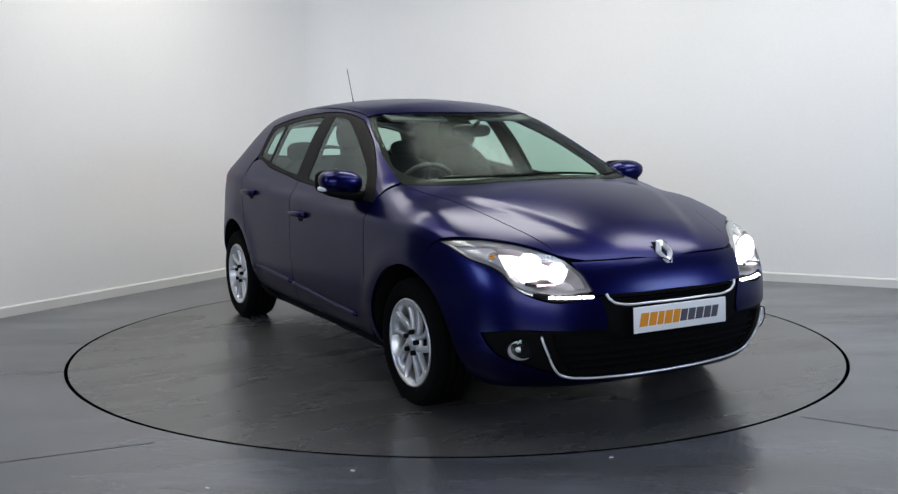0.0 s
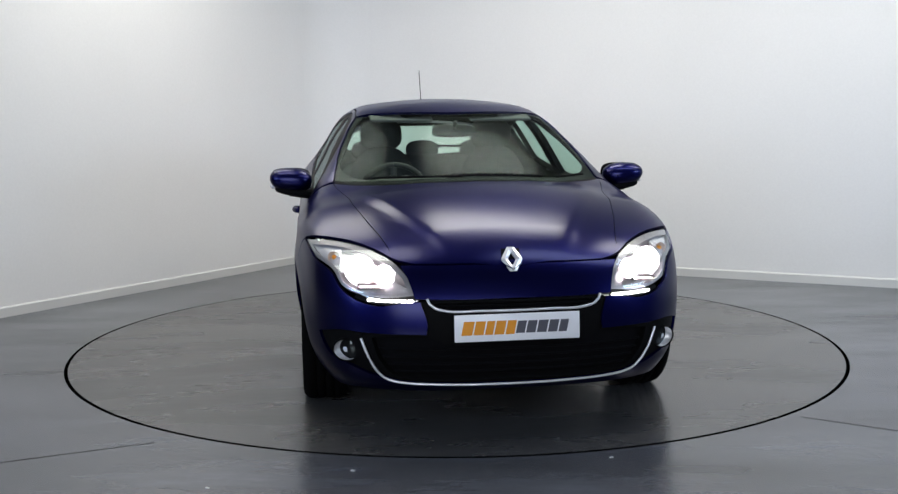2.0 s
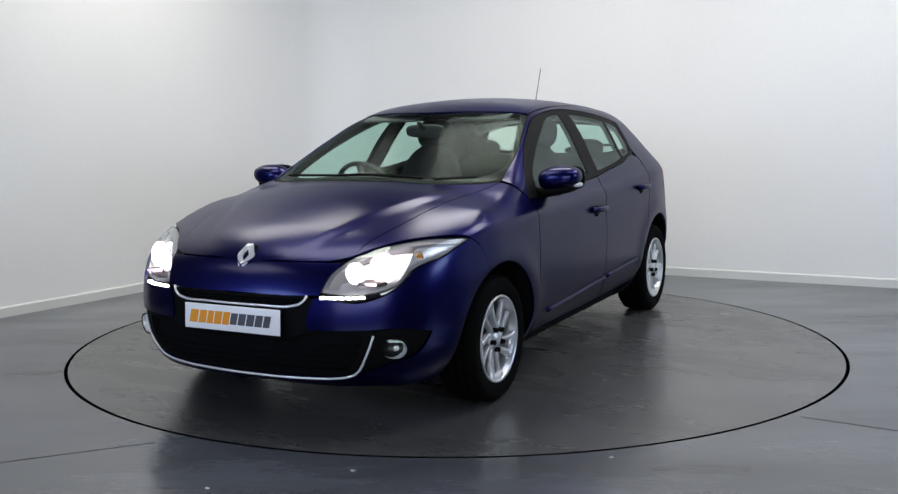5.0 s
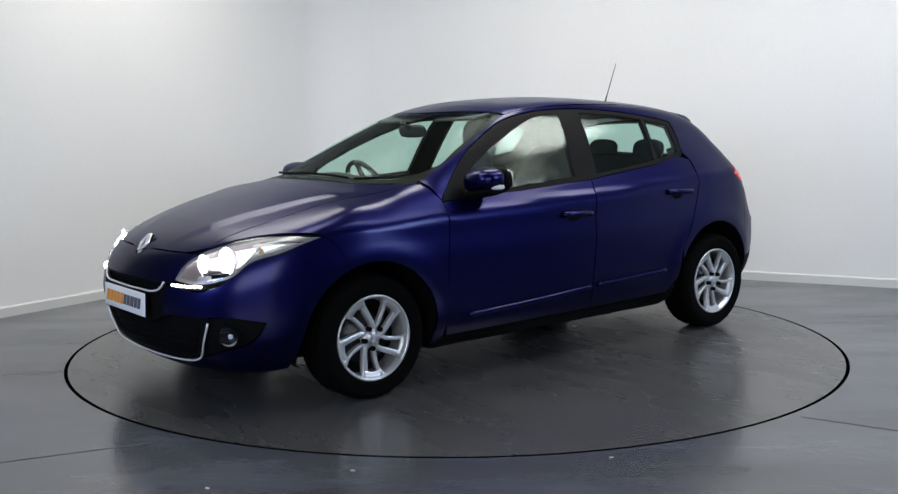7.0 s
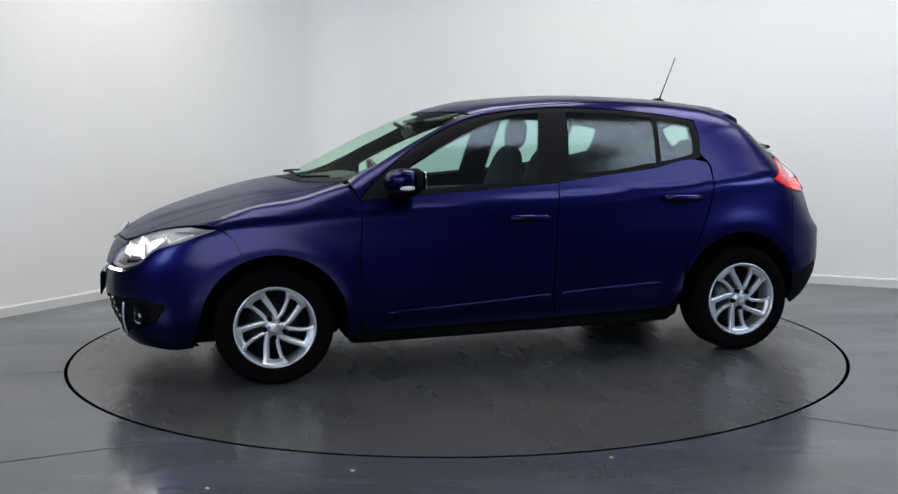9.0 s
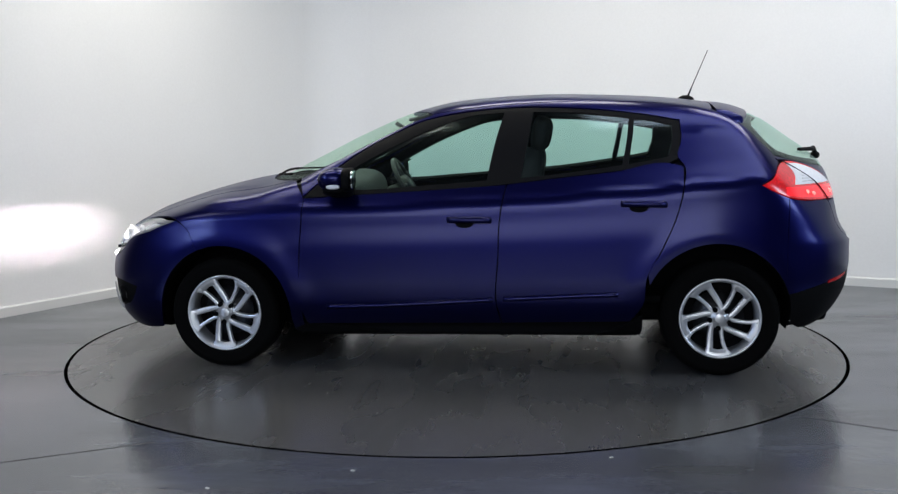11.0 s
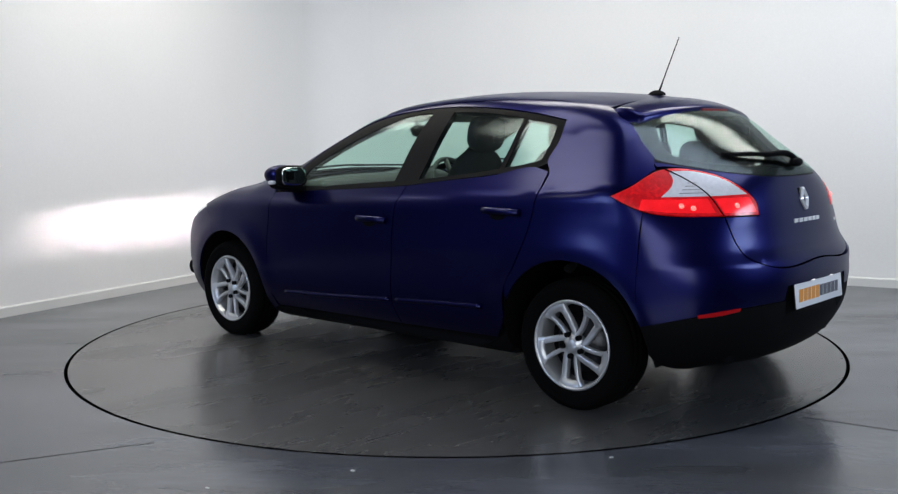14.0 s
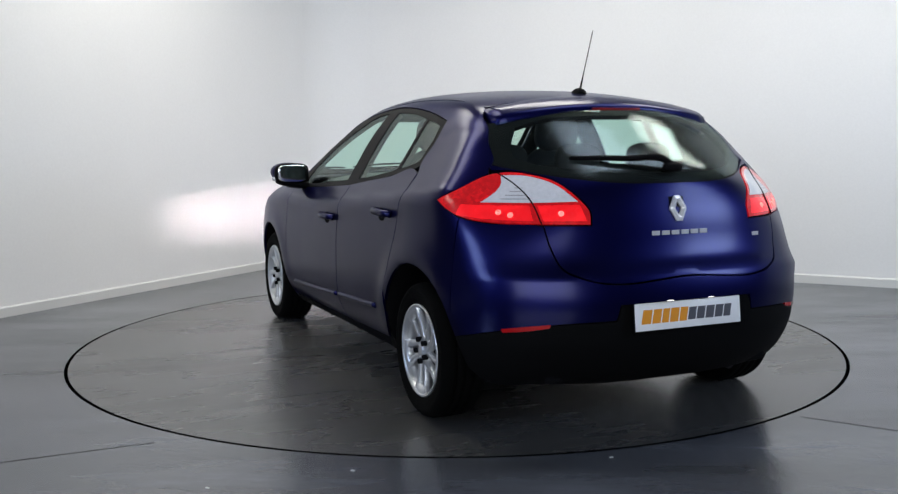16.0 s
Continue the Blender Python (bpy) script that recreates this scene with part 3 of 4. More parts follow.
both("front_door", "tube", [S(0.862, 0.922), S(0.862, 0.85), S(0.88, 0.612), S(0.88, 0.30), S(0.86, 0.245), S(-0.19, 0.252), S(-0.166, 0.377), S(-0.180, 0.60), S(-0.190, 0.80), S(-0.225, 0.980), *BELT_F[::-1][1:-1]], PAINT, car)
both("rear_door", "tube", [S(-0.229, 0.981), S(-0.194, 0.80), S(-0.184, 0.60), S(-0.170, 0.377), S(-0.194, 0.252), S(-0.86, 0.262), S(-0.928, 0.36), S(-0.945, 0.50), S(-1.011, 0.628), S(-1.10, 0.836), S(-1.130, 0.971), S(-1.136, 1.062),
                            S(-1.068, 1.079), S(-0.80, 1.041), S(-0.521, 1.013)], PAINT, car)
both("side_frame", "tube", [S(0.866, 0.934), S(0.80, 0.994), S(0.721, 1.062), S(0.545, 1.184), S(0.385, 1.266), S(0.222, 1.332), S(0.09, 1.359), S(-0.026, 1.374), S(-0.224, 1.388), S(-0.518, 1.382), S(-0.887, 1.345),
                             S(-1.129, 1.301), S(-1.132, 1.20), S(-1.113, 1.10), S(-1.141, 1.066), S(-1.135, 0.971), S(-1.105, 0.836), S(-1.016, 0.628), S(-0.952, 0.50), *arc(ARC_R, 26, 160, 14), S(-1.645, 0.52), S(-1.648, 0.70), S(-1.655, 0.893),
                             S(-1.58, 0.925), S(-1.512, 0.963), S(-1.576, 1.001), R(0.676, 1.070), R(0.669, 1.086), S(-1.60, 1.12), S(-1.53, 1.19), S(-1.455, 1.268), T(-1.395, 0.585), T(-1.31, 0.535), T(-1.0, 0.532), T(-0.5, 0.532), T(0.0, 0.54), T(0.19, 0.552),
                             T(0.40, 0.612), T(0.632, 0.668), T(0.80, 0.690), T(0.905, 0.705)], PAINT, car, gap=0.0006)
# the sill takes the same near-black as the trim
both("sill", "tube", [S(0.94, 0.238), S(-0.86, 0.256), S(-0.925, 0.30), S(-0.93, 0.215), S(-0.88, 0.185), S(0.88, 0.180), S(0.94, 0.20)], PLASTIC, car, label="black sill")
panel("roof", "tube", whole([T(0.385, 0), T(0.36, 0.15), T(0.275, 0.376), T(0.19, 0.545), T(0.0, 0.534), T(-0.5, 0.526), T(-1.0, 0.526), T(-1.31, 0.528), T(-1.325, 0.3), T(-1.33, 0)]), PAINT, car, step=0.04)
pane = panel("windscreen", "tube", whole([T(0.392, 0), T(0.367, 0.15), T(0.282, 0.376), T(0.200, 0.545), T(0.40, 0.607), T(0.632, 0.662), T(0.80, 0.684), T(0.90, 0.690), T(1.01, 0.60), T(1.10, 0.46), T(1.155, 0.25), T(1.185, 0)]),
                        SCREEN, car, lift=0.001, depth=0.004, step=0.04, label="green-tinted windscreen glass")
pane.visible_shadow = False
panel("windscreen_border", "tube", whole([T(1.105, 0), T(1.08, 0.25), T(1.03, 0.44), T(0.95, 0.57), T(0.80, 0.66), T(0.60, 0.628), T(0.40, 0.580), T(0.225, 0.515), T(0.19, 0.548), T(0.40, 0.610), T(0.632, 0.665), T(0.80, 0.687), T(0.90, 0.692), T(1.01, 0.602), T(1.10, 0.462), T(1.155, 0.25), T(1.187, 0)]),
      GLOSS, car, lift=-0.006, depth=0.01, gap=0, label="black printed windscreen border")
panel("cowl", "tube", whole([T(1.18, 0), T(1.15, 0.25), T(1.095, 0.46), T(1.005, 0.60), T(0.895, 0.69), T(0.93, 0.703), T(1.028, 0.618), T(1.122, 0.458), T(1.182, 0.25), T(1.212, 0)]), PLASTIC, car, lift=0.0, gap=0, label="black plastic scuttle")

# front end
BAR_IN = [F(0.412, 0.600), F(0.388, 0.600), F(0.364, 0.495), F(0.369, 0.469)]
bumper_f = panel("front_bumper", "nose", whole([F(0, 0.240), F(0.295, 0.244), F(0.43, 0.250), F(0.497, 0.259), F(0.545, 0.276), F(0.60, 0.290), F(0.66, 0.315), S(1.90, 0.355), S(1.865, 0.40), S(1.845, 0.445), F(0.70, 0.472), F(0.62, 0.470),
                                          *BAR_IN[::-1], F(0.581, 0.583), F(0.653, 0.604), F(0.705, 0.640), F(0.740, 0.700), S(1.745, 0.752), S(1.66, 0.785), S(1.574, 0.813), S(1.506, 0.760), *arc(ARC_F, 68, 10, 8), S(1.70, 0.29), S(1.72, 0.21),
                                          S(1.80, 0.200), F(0.62, 0.208), F(0.444, 0.208), F(0, 0.212)]), PAINT, car, lift=0.004, gap=0.0006)
panel("grille_surround", "nose", whole([F(0, 0.606), F(0.36, 0.606), F(0.388, 0.597), F(0.366, 0.495), F(0.371, 0.470), F(0.504, 0.467), F(0.625, 0.465), F(0.628, 0.44), F(0.588, 0.357), F(0.542, 0.285), F(0.497, 0.263), F(0.43, 0.253), F(0.295, 0.247), F(0, 0.243)]),
      PLASTIC, car, holes=[whole([F(0, 0.598), F(0.335, 0.598), F(0.315, 0.578), F(0.29, 0.571), F(0, 0.571)]),
                           whole([F(0, 0.432), F(0.30, 0.432), F(0.36, 0.455), F(0.59, 0.450), F(0.575, 0.39), F(0.545, 0.33), F(0.50, 0.283), F(0.43, 0.268), F(0, 0.262)])], lift=-0.004, depth=0.03, gap=0.0, label="black plastic grille surround")
# near-black sheet that stands for the shade behind the grille openings
panel("grille_back", "nose", whole([F(0, 0.61), F(0.40, 0.61), F(0.42, 0.48), F(0.63, 0.47), F(0.60, 0.33), F(0.50, 0.255), F(0, 0.24)]), SHUT, car, lift=-0.035, gap=0)
for z, half in ((0.295, 0.50), (0.330, 0.53), (0.365, 0.55), (0.400, 0.565), (0.585, 0.32)):
    bead("grille_slat", [F(-half, z), F(-half / 2, z), F(0, z), F(half / 2, z), F(half, z)], 0.0045, SHUT, car, lift=-0.018)
bead("chrome_strip", [F(-0.362, 0.612), F(-0.352, 0.592), F(-0.332, 0.576), F(-0.299, 0.567), F(-0.15, 0.563), F(0, 0.562), F(0.15, 0.563), F(0.299, 0.567), F(0.332, 0.576), F(0.352, 0.592), F(0.362, 0.612)], 0.0055, CHROME, car, lift=0.006, label="bright chrome grille strip")
smile = [F(0.628, 0.446), F(0.612, 0.400), F(0.590, 0.350), F(0.562, 0.303), F(0.535, 0.276), F(0.497, 0.261), F(0.43, 0.252), F(0.295, 0.246)]
bead("chrome_lip", smile + [F(0, 0.242)] + [F(-a, b) for _, a, b in smile[::-1]], 0.0055, CHROME, car, lift=0.006, label="bright chrome lower grille lip")
both("fog_lamp_recess", "nose", [F(0.632, 0.462), F(0.70, 0.469), S(1.850, 0.442), S(1.870, 0.40), S(1.905, 0.355), F(0.655, 0.315), F(0.60, 0.292), F(0.55, 0.280), F(0.60, 0.36)], PLASTIC, car, lift=-0.006, gap=0.0, label="black plastic fog lamp surround")


def fog_lamp(side):
    """A round lamp: chrome ring, bowl, bulb and clear lens."""
    c = spots([F(0.692, 0.384)])[0]
    n = Vector(slope(c[None])[0])
    m = Matrix.Translation(c) @ n.lerp(Vector((1, 0, 0)), 0.45).to_track_quat("Z", "Y").to_matrix().to_4x4() @ Matrix.Diagonal((1.25, 1.02, 1, 1))
    if side < 0:
        m = Matrix.Diagonal((1, -1, 1, 1)) @ m
    body_ = part("fog_lamp", lathe([(0.049, -0.02), (0.050, 0.0), (0.049, 0.005), (0.046, 0.006), (0.043, 0.003)], 32, m=m), PLASTIC, car, "round clear fog lamp in a dark ring")
    part("bowl", lathe([(0.044, 0.003), (0.040, -0.010), (0.030, -0.022), (0.018, -0.028), (0.001, -0.030)], 32, m=m), SILVERED, body_)
    part("bulb", lathe([(0.015, -0.028), (0.015, -0.012), (0.011, -0.007), (0.0005, -0.005)], 16, m=m), SILVERED, body_)
    lens = part("lens", lathe([(0.043, 0.004), (0.030, 0.009), (0.015, 0.011), (0.0005, 0.012)], 32, m=m), LENS, body_)
    lens.visible_shadow = False


fog_lamp(1)
fog_lamp(-1)

LAMP = [S(1.582, 0.812), F(0.754, 0.823), F(0.668, 0.815), F(0.55, 0.784), F(0.483, 0.748), F(0.440, 0.697), F(0.418, 0.628), F(0.56, 0.618), F(0.652, 0.634), F(0.702, 0.655), F(0.735, 0.710), S(1.745, 0.760), S(1.66, 0.790)]


def bowl(at, aim, r, depth, flip):
    """A silvered lamp bowl, its pose and its mesh."""
    m = Matrix.Translation(at) @ Vector(aim).to_track_quat("Z", "Y").to_matrix().to_4x4()
    if flip:
        m = Matrix.Diagonal((1, -1, 1, 1)) @ m
    return m, lathe([(r, 0.0), (r * 0.93, -depth * 0.3), (r * 0.7, -depth * 0.7), (r * 0.4, -depth * 0.95), (r * 0.1, -depth)], 36, m=m)


def headlamps():
    """Clear-lensed lamps with two lit bowls, a brow and a strip of daytime lights."""
    for flip in (False, True):
        house = panel("headlamp", "nose", LAMP, SILVERED, car, lift=-0.10, depth=0.0, gap=-0.01, mirrored=flip, label="lit clear headlamp with silvered bowls")
        panel("bezel", "nose", LAMP, SATIN, house, holes=[[S(1.655, 0.800), F(0.745, 0.808), F(0.66, 0.798), F(0.56, 0.768), F(0.50, 0.735), F(0.455, 0.69), F(0.440, 0.640), F(0.56, 0.630), F(0.65, 0.643), F(0.700, 0.668), F(0.726, 0.720), S(1.745, 0.772)]],
              lift=-0.007, depth=0.095, gap=-0.001, mirrored=flip, step=0.02)
        lens = panel("lens", "nose", LAMP, LENS, house, lift=0.003, depth=0.004, gap=0.003, mirrored=flip, label="clear lens")
        lens.visible_shadow = False
        panel("side_reflector", "nose", [S(1.64, 0.800), F(0.757, 0.812), F(0.70, 0.800), F(0.715, 0.715), S(1.75, 0.765)], SILVERED, house, lift=-0.02, depth=0.01, gap=0, mirrored=flip, step=0.02, label="silvered side reflector")
        # this reflector emits, to stand for the bulb's reflected glare
        panel("glowing_reflector", "nose", [F(0.735, 0.788), F(0.66, 0.790), F(0.57, 0.760), F(0.515, 0.730), F(0.495, 0.712), F(0.505, 0.698), F(0.60, 0.694), F(0.675, 0.697), F(0.715, 0.722)], REFLECTOR_GLOW, house, lift=-0.030, depth=0.01, gap=0, mirrored=flip, step=0.02,
              label="reflector that emits in place of the bulb's reflected light")
        c = spots([F(0.632, 0.729), F(0.532, 0.708), F(0.735, 0.765)])
        for k, (r, d, back) in enumerate(((0.064, 0.05, 0.020), (0.046, 0.04, 0.016), (0.026, 0.02, 0.012))):
            at = Vector(c[k]) - Vector(slope(c[k][None])[0]) * back
            m, bm = bowl(at, (1, 0.12, 0.05), r, d, flip)
            b = part("bowl", bm, SILVERED, house)
            if k < 2:
                part("bulb", lathe([(r * 0.50, -d * 0.75), (r * 0.56, -d * 0.2), (r * 0.46, d * 0.25), (r * 0.25, d * 0.42), (0.0005, d * 0.48)], 24, m=m), BEAM if k == 0 else DIM, b, "glowing lamp bulb")
            else:
                part("bulb", lathe([(r * 0.4, -d * 0.8), (r * 0.35, -d * 0.3), (0.0005, -d * 0.2)], 16, m=m), ORANGE, b, "amber indicator bulb")
        # an added emitter inside a dark slot throws the beam onto the wall
        q = Vector(spots([F(0.590, 0.6515)])[0])
        q = Vector((q.x - 0.012, -q.y if flip else q.y, q.z))
        shade = bmesh.new()
        for dy, dz, sy, sz, deep in ((0, 0.0075, 0.094, 0.002, 0.085), (0, -0.0075, 0.094, 0.002, 0.050), (0.046, 0, 0.002, 0.013, 0.085), (-0.046, 0, 0.002, 0.013, 0.085)):
            box((deep, sy, sz), (q.x - 0.085 + deep / 2, q.y + dy, q.z + dz), bm=shade)
        box((0.002, 0.094, 0.017), (q.x - 0.086, q.y, q.z), bm=shade)
        slot = part("beam_shade", shade, SHUT, house, "dark slot added to shape the thrown beam", smooth=False)
        part("beam_emitter", box((0.002, 0.046, 0.0110), (q.x - 0.082, q.y, q.z)), BEAM_SOURCE, slot, "added strong emitter that throws the beam", smooth=False)
        strip = panel("daytime_light", "nose", [F(0.414, 0.600), F(0.417, 0.614), F(0.56, 0.609), F(0.648, 0.624), F(0.652, 0.611), F(0.581, 0.590)], GLOSS, house, lift=-0.001, gap=0, mirrored=flip, step=0.02, label="strip of white daytime lights")
        for j in range(7):
            y = 0.430 + j * 0.026
            zz = 0.6035 + max(0, y - 0.54) * 0.05
            q = spots([F(y, zz)])[0]
            q = q + slope(q[None])[0] * 0.003
            part("led", blob((0.012, 0.030, 0.013), (q[0], -q[1] if flip else q[1], q[2]), 3), LED, strip)


headlamps()

# rear end
GATE_SIDE = [R(0.568, 0.866), R(0.553, 0.769), R(0.523, 0.697), R(0.455, 0.662)]
TAIL_LAMP = [S(-1.515, 0.962), S(-1.578, 0.997), R(0.672, 1.066), R(0.605, 1.075), R(0.545, 1.066), R(0.47, 1.033), R(0.423, 0.973), R(0.391, 0.919), R(0.394, 0.868), R(0.589, 0.872), R(0.749, 0.879), S(-1.657, 0.897), S(-1.58, 0.928)]
panel("tailgate", "tail", whole([R(0, 1.026), R(0.23, 1.029), R(0.414, 1.048), R(0.60, 1.090), R(0.66, 1.105), R(0.664, 1.082), R(0.60, 1.080), R(0.545, 1.070), R(0.47, 1.037), R(0.42, 0.975), R(0.387, 0.919), R(0.390, 0.864), *GATE_SIDE, R(0, 0.657)]), PAINT, car, gap=0.0012)
gl = panel("rear_window", "tail", whole([R(0, 1.335), R(0.234, 1.333), R(0.432, 1.316), R(0.59, 1.275), R(0.622, 1.20), R(0.655, 1.115), R(0.60, 1.096), R(0.414, 1.052), R(0.23, 1.033), R(0, 1.030)]), REAR_PANE, car, lift=0.003, depth=0.004, label="tinted rear window glass")
gl.visible_shadow = False
panel("rear_window_border", "tail", whole([R(0, 1.34), R(0.234, 1.338), R(0.432, 1.32), R(0.60, 1.278), R(0.632, 1.20), R(0.66, 1.115), R(0.60, 1.092), R(0.414, 1.047), R(0.23, 1.028), R(0, 1.025)]), GLOSS, car,
      holes=[whole([R(0, 1.315), R(0.22, 1.313), R(0.40, 1.295), R(0.50, 1.265), R(0.545, 1.20), R(0.56, 1.145), R(0.52, 1.118), R(0.40, 1.090), R(0.23, 1.075), R(0, 1.072)])], lift=-0.004, depth=0.02, gap=0.0, label="black printed glass border")
panel("rear_bumper", "tail", whole([R(0, 0.651), R(0.455, 0.656), R(0.527, 0.692), R(0.558, 0.769), R(0.572, 0.862), R(0.589, 0.866), R(0.749, 0.873), S(-1.656, 0.891), S(-1.6495, 0.70), S(-1.6465, 0.52), *arc(ARC_R, 158, 163, 2), R(0.744, 0.456), R(0.579, 0.484), R(0.335, 0.494), R(0.318, 0.556), R(0, 0.560)]),
      PAINT, car, gap=0.0004, swell=lambda p: 0.012 * np.exp(-((p[:, 2] - 0.635) / 0.02) ** 2) * (np.abs(p[:, 1]) < 0.75))
panel("lower_bumper", "tail", whole([R(0, 0.556), R(0.315, 0.552), R(0.332, 0.490), R(0.579, 0.480), R(0.744, 0.452), *arc(ARC_R, 163, 184, 3), S(-1.70, 0.23), S(-1.76, 0.205), R(0.60, 0.215), R(0.3, 0.205), R(0, 0.205)]), PLASTIC, car, label="black plastic lower bumper",
      swell=lambda p: -0.035 * np.clip((0.32 - np.abs(p[:, 1])) / 0.03, 0, 1) * np.clip((p[:, 2] - 0.40) / 0.03, 0, 1))
both("reflector", "tail", [R(0.742, 0.464), R(0.66, 0.478), R(0.586, 0.486), R(0.590, 0.472), R(0.67, 0.458), R(0.738, 0.450)], RED, car, lift=0.008, gap=0, step=0.02, label="red bumper reflector")


def tail_lamps():
    """Red lamps with a white upper wedge and lit bulbs behind the red."""
    for flip in (False, True):
        lamp = panel("tail_lamp", "tail", TAIL_LAMP, TAIL_GLOW, car, lift=0.006, gap=0.002, mirrored=flip, step=0.02, label="red and white tail lamp, lit")
        panel("white_lens", "tail", [R(0.745, 0.953), R(0.715, 0.972), R(0.678, 0.998), R(0.655, 1.022), R(0.640, 1.060), R(0.55, 1.054), R(0.478, 1.018), R(0.428, 0.958), R(0.58, 0.953)], MILKY, lamp, lift=0.009, depth=0.004, gap=0, mirrored=flip, step=0.02, label="white ribbed lens")
        panel("lit_lens", "tail", [S(-1.64, 0.905), R(0.74, 0.890), R(0.60, 0.884), R(0.596, 0.942), R(0.74, 0.942), S(-1.64, 0.945)], RED_LIT, lamp, lift=0.008, depth=0.004, gap=0, mirrored=flip, step=0.02, label="lit red lens")
        panel("lit_lens", "tail", [R(0.41, 0.884), R(0.565, 0.884), R(0.570, 0.942), R(0.425, 0.945)], RED_LIT, lamp, lift=0.008, depth=0.004, gap=0, mirrored=flip, step=0.02, label="lit red lens")
        for y, z in ((0.70, 0.915), (0.665, 0.905), (0.50, 0.912)):
            q = spots([R(y, z)])[0]
            q = q + slope(q[None])[0] * 0.003
            part("bulb", blob((0.026, 0.026, 0.026), (q[0], -q[1] if flip else q[1], q[2]), 2), RED_HOT, lamp, "bright bulb behind the lens")
        for z in (0.966, 0.980, 0.994, 1.008):
            rib = rounded(spots([R(0.685 - 1.4 * (z - 0.96), z), R(0.64 - (z - 0.96), z), R(0.59, z)]), 0.02, closed=False)
            rib = rib + slope(rib) * 0.0085
            part("rib", rod(rib * ((1, -1, 1) if flip else (1, 1, 1)), 0.0016), SATIN, lamp)
        bead_line = rounded(spots([R(0.648, 1.070), R(0.610, 1.022), R(0.584, 0.953), R(0.574, 0.870)]), 0.02, closed=False)
        bead_line = bead_line + slope(bead_line) * 0.009
        part("split", rod(bead_line * ((1, -1, 1) if flip else (1, 1, 1)), 0.0028), SHUT, lamp)


tail_lamps()


def spoiler():
    """The roof's trailing wing, with its high brake light."""
    bm = bmesh.new()
    ny = 24
    rows = []
    for j in range(ny + 1):
        y = -0.555 + 1.11 * j / ny
        a = abs(y)
        x0 = -1.322 - 0.02 * a
        x1 = -1.545 + 0.28 * a * a
        z0 = spots([T(x0, y)])[0][2]
        z1 = 1.356 - 0.17 * y * y
        dd = 0.055 * (a / 0.555) ** 4
        pts = []
        for i in range(9):
            t = i / 8
            pts.append((x0 + (x1 - x0) * t, y, z0 + (z1 - z0) * t + 0.012 * math.sin(t * math.pi) + 0.005))
        pts += [(x1 - 0.006, y, z1 - 0.008), (x1 - 0.004, y, z1 - 0.028 - dd), (x1 + 0.008, y, z1 - 0.036 - dd), (x1 + 0.08, y, z1 - 0.034 - dd * 0.5), (x1 + 0.16, y, z1 - 0.02)]
        rows.append([bm.verts.new(p) for p in pts])
    for a, b in zip(rows[:-1], rows[1:]):
        for i in range(len(a) - 1):
            bm.faces.new((a[i], a[i + 1], b[i + 1], b[i]))
    bm.faces.new(rows[0])
    bm.faces.new(rows[-1][::-1])
    bmesh.ops.recalc_face_normals(bm, faces=bm.faces)
    wing = part("spoiler", bm, PAINT, car, "blue roof spoiler")
    bl = bmesh.new()
    part("brake_light", box((0.010, 0.25, 0.016), (-1.5495, 0, 1.339), bevel=0.003, bm=bl), DEEP_RED, wing, "red high brake light", smooth=False)


spoiler()


# plates
def plate(at, turn, parent, label):
    """A plate with a slanted row of orange and grey printed bars."""
    m = pose(*at, *turn)
    base = part("number_plate", box((0.010, 0.52, 0.111), bevel=0.003), PLATE, parent, label)
    base.matrix_basis = m
    part("border", box((0.008, 0.526, 0.117), (-0.003, 0, 0), bevel=0.002), GLOSS, base)
    widths = [0.046, 0.042, 0.034, 0.042, 0.038, 0.038, 0.040, 0.042, 0.040, 0.036]
    y = -0.228
    for i, w in enumerate(widths):
        h = 0.056 if i < 5 else 0.050
        bm = box((0.0012, w * 0.96, h), (0.0054, y + w / 2, 0.0), bevel=0.0)
        for v in bm.verts:
            v.co.y += v.co.z * 0.22
        part("printed_bar", bm, ORANGE if i < 5 else GREY_INK, base, "orange bar" if i < 5 else "grey bar", smooth=False)
        y += w + 0.0045
    return base


plate((2.186, 0, 0.497), (0, -3, 0), car, "white front plate with orange and grey bars")
plate((-2.086, 0, 0.500), (0, -6, 180), car, "white rear plate with orange and grey bars")


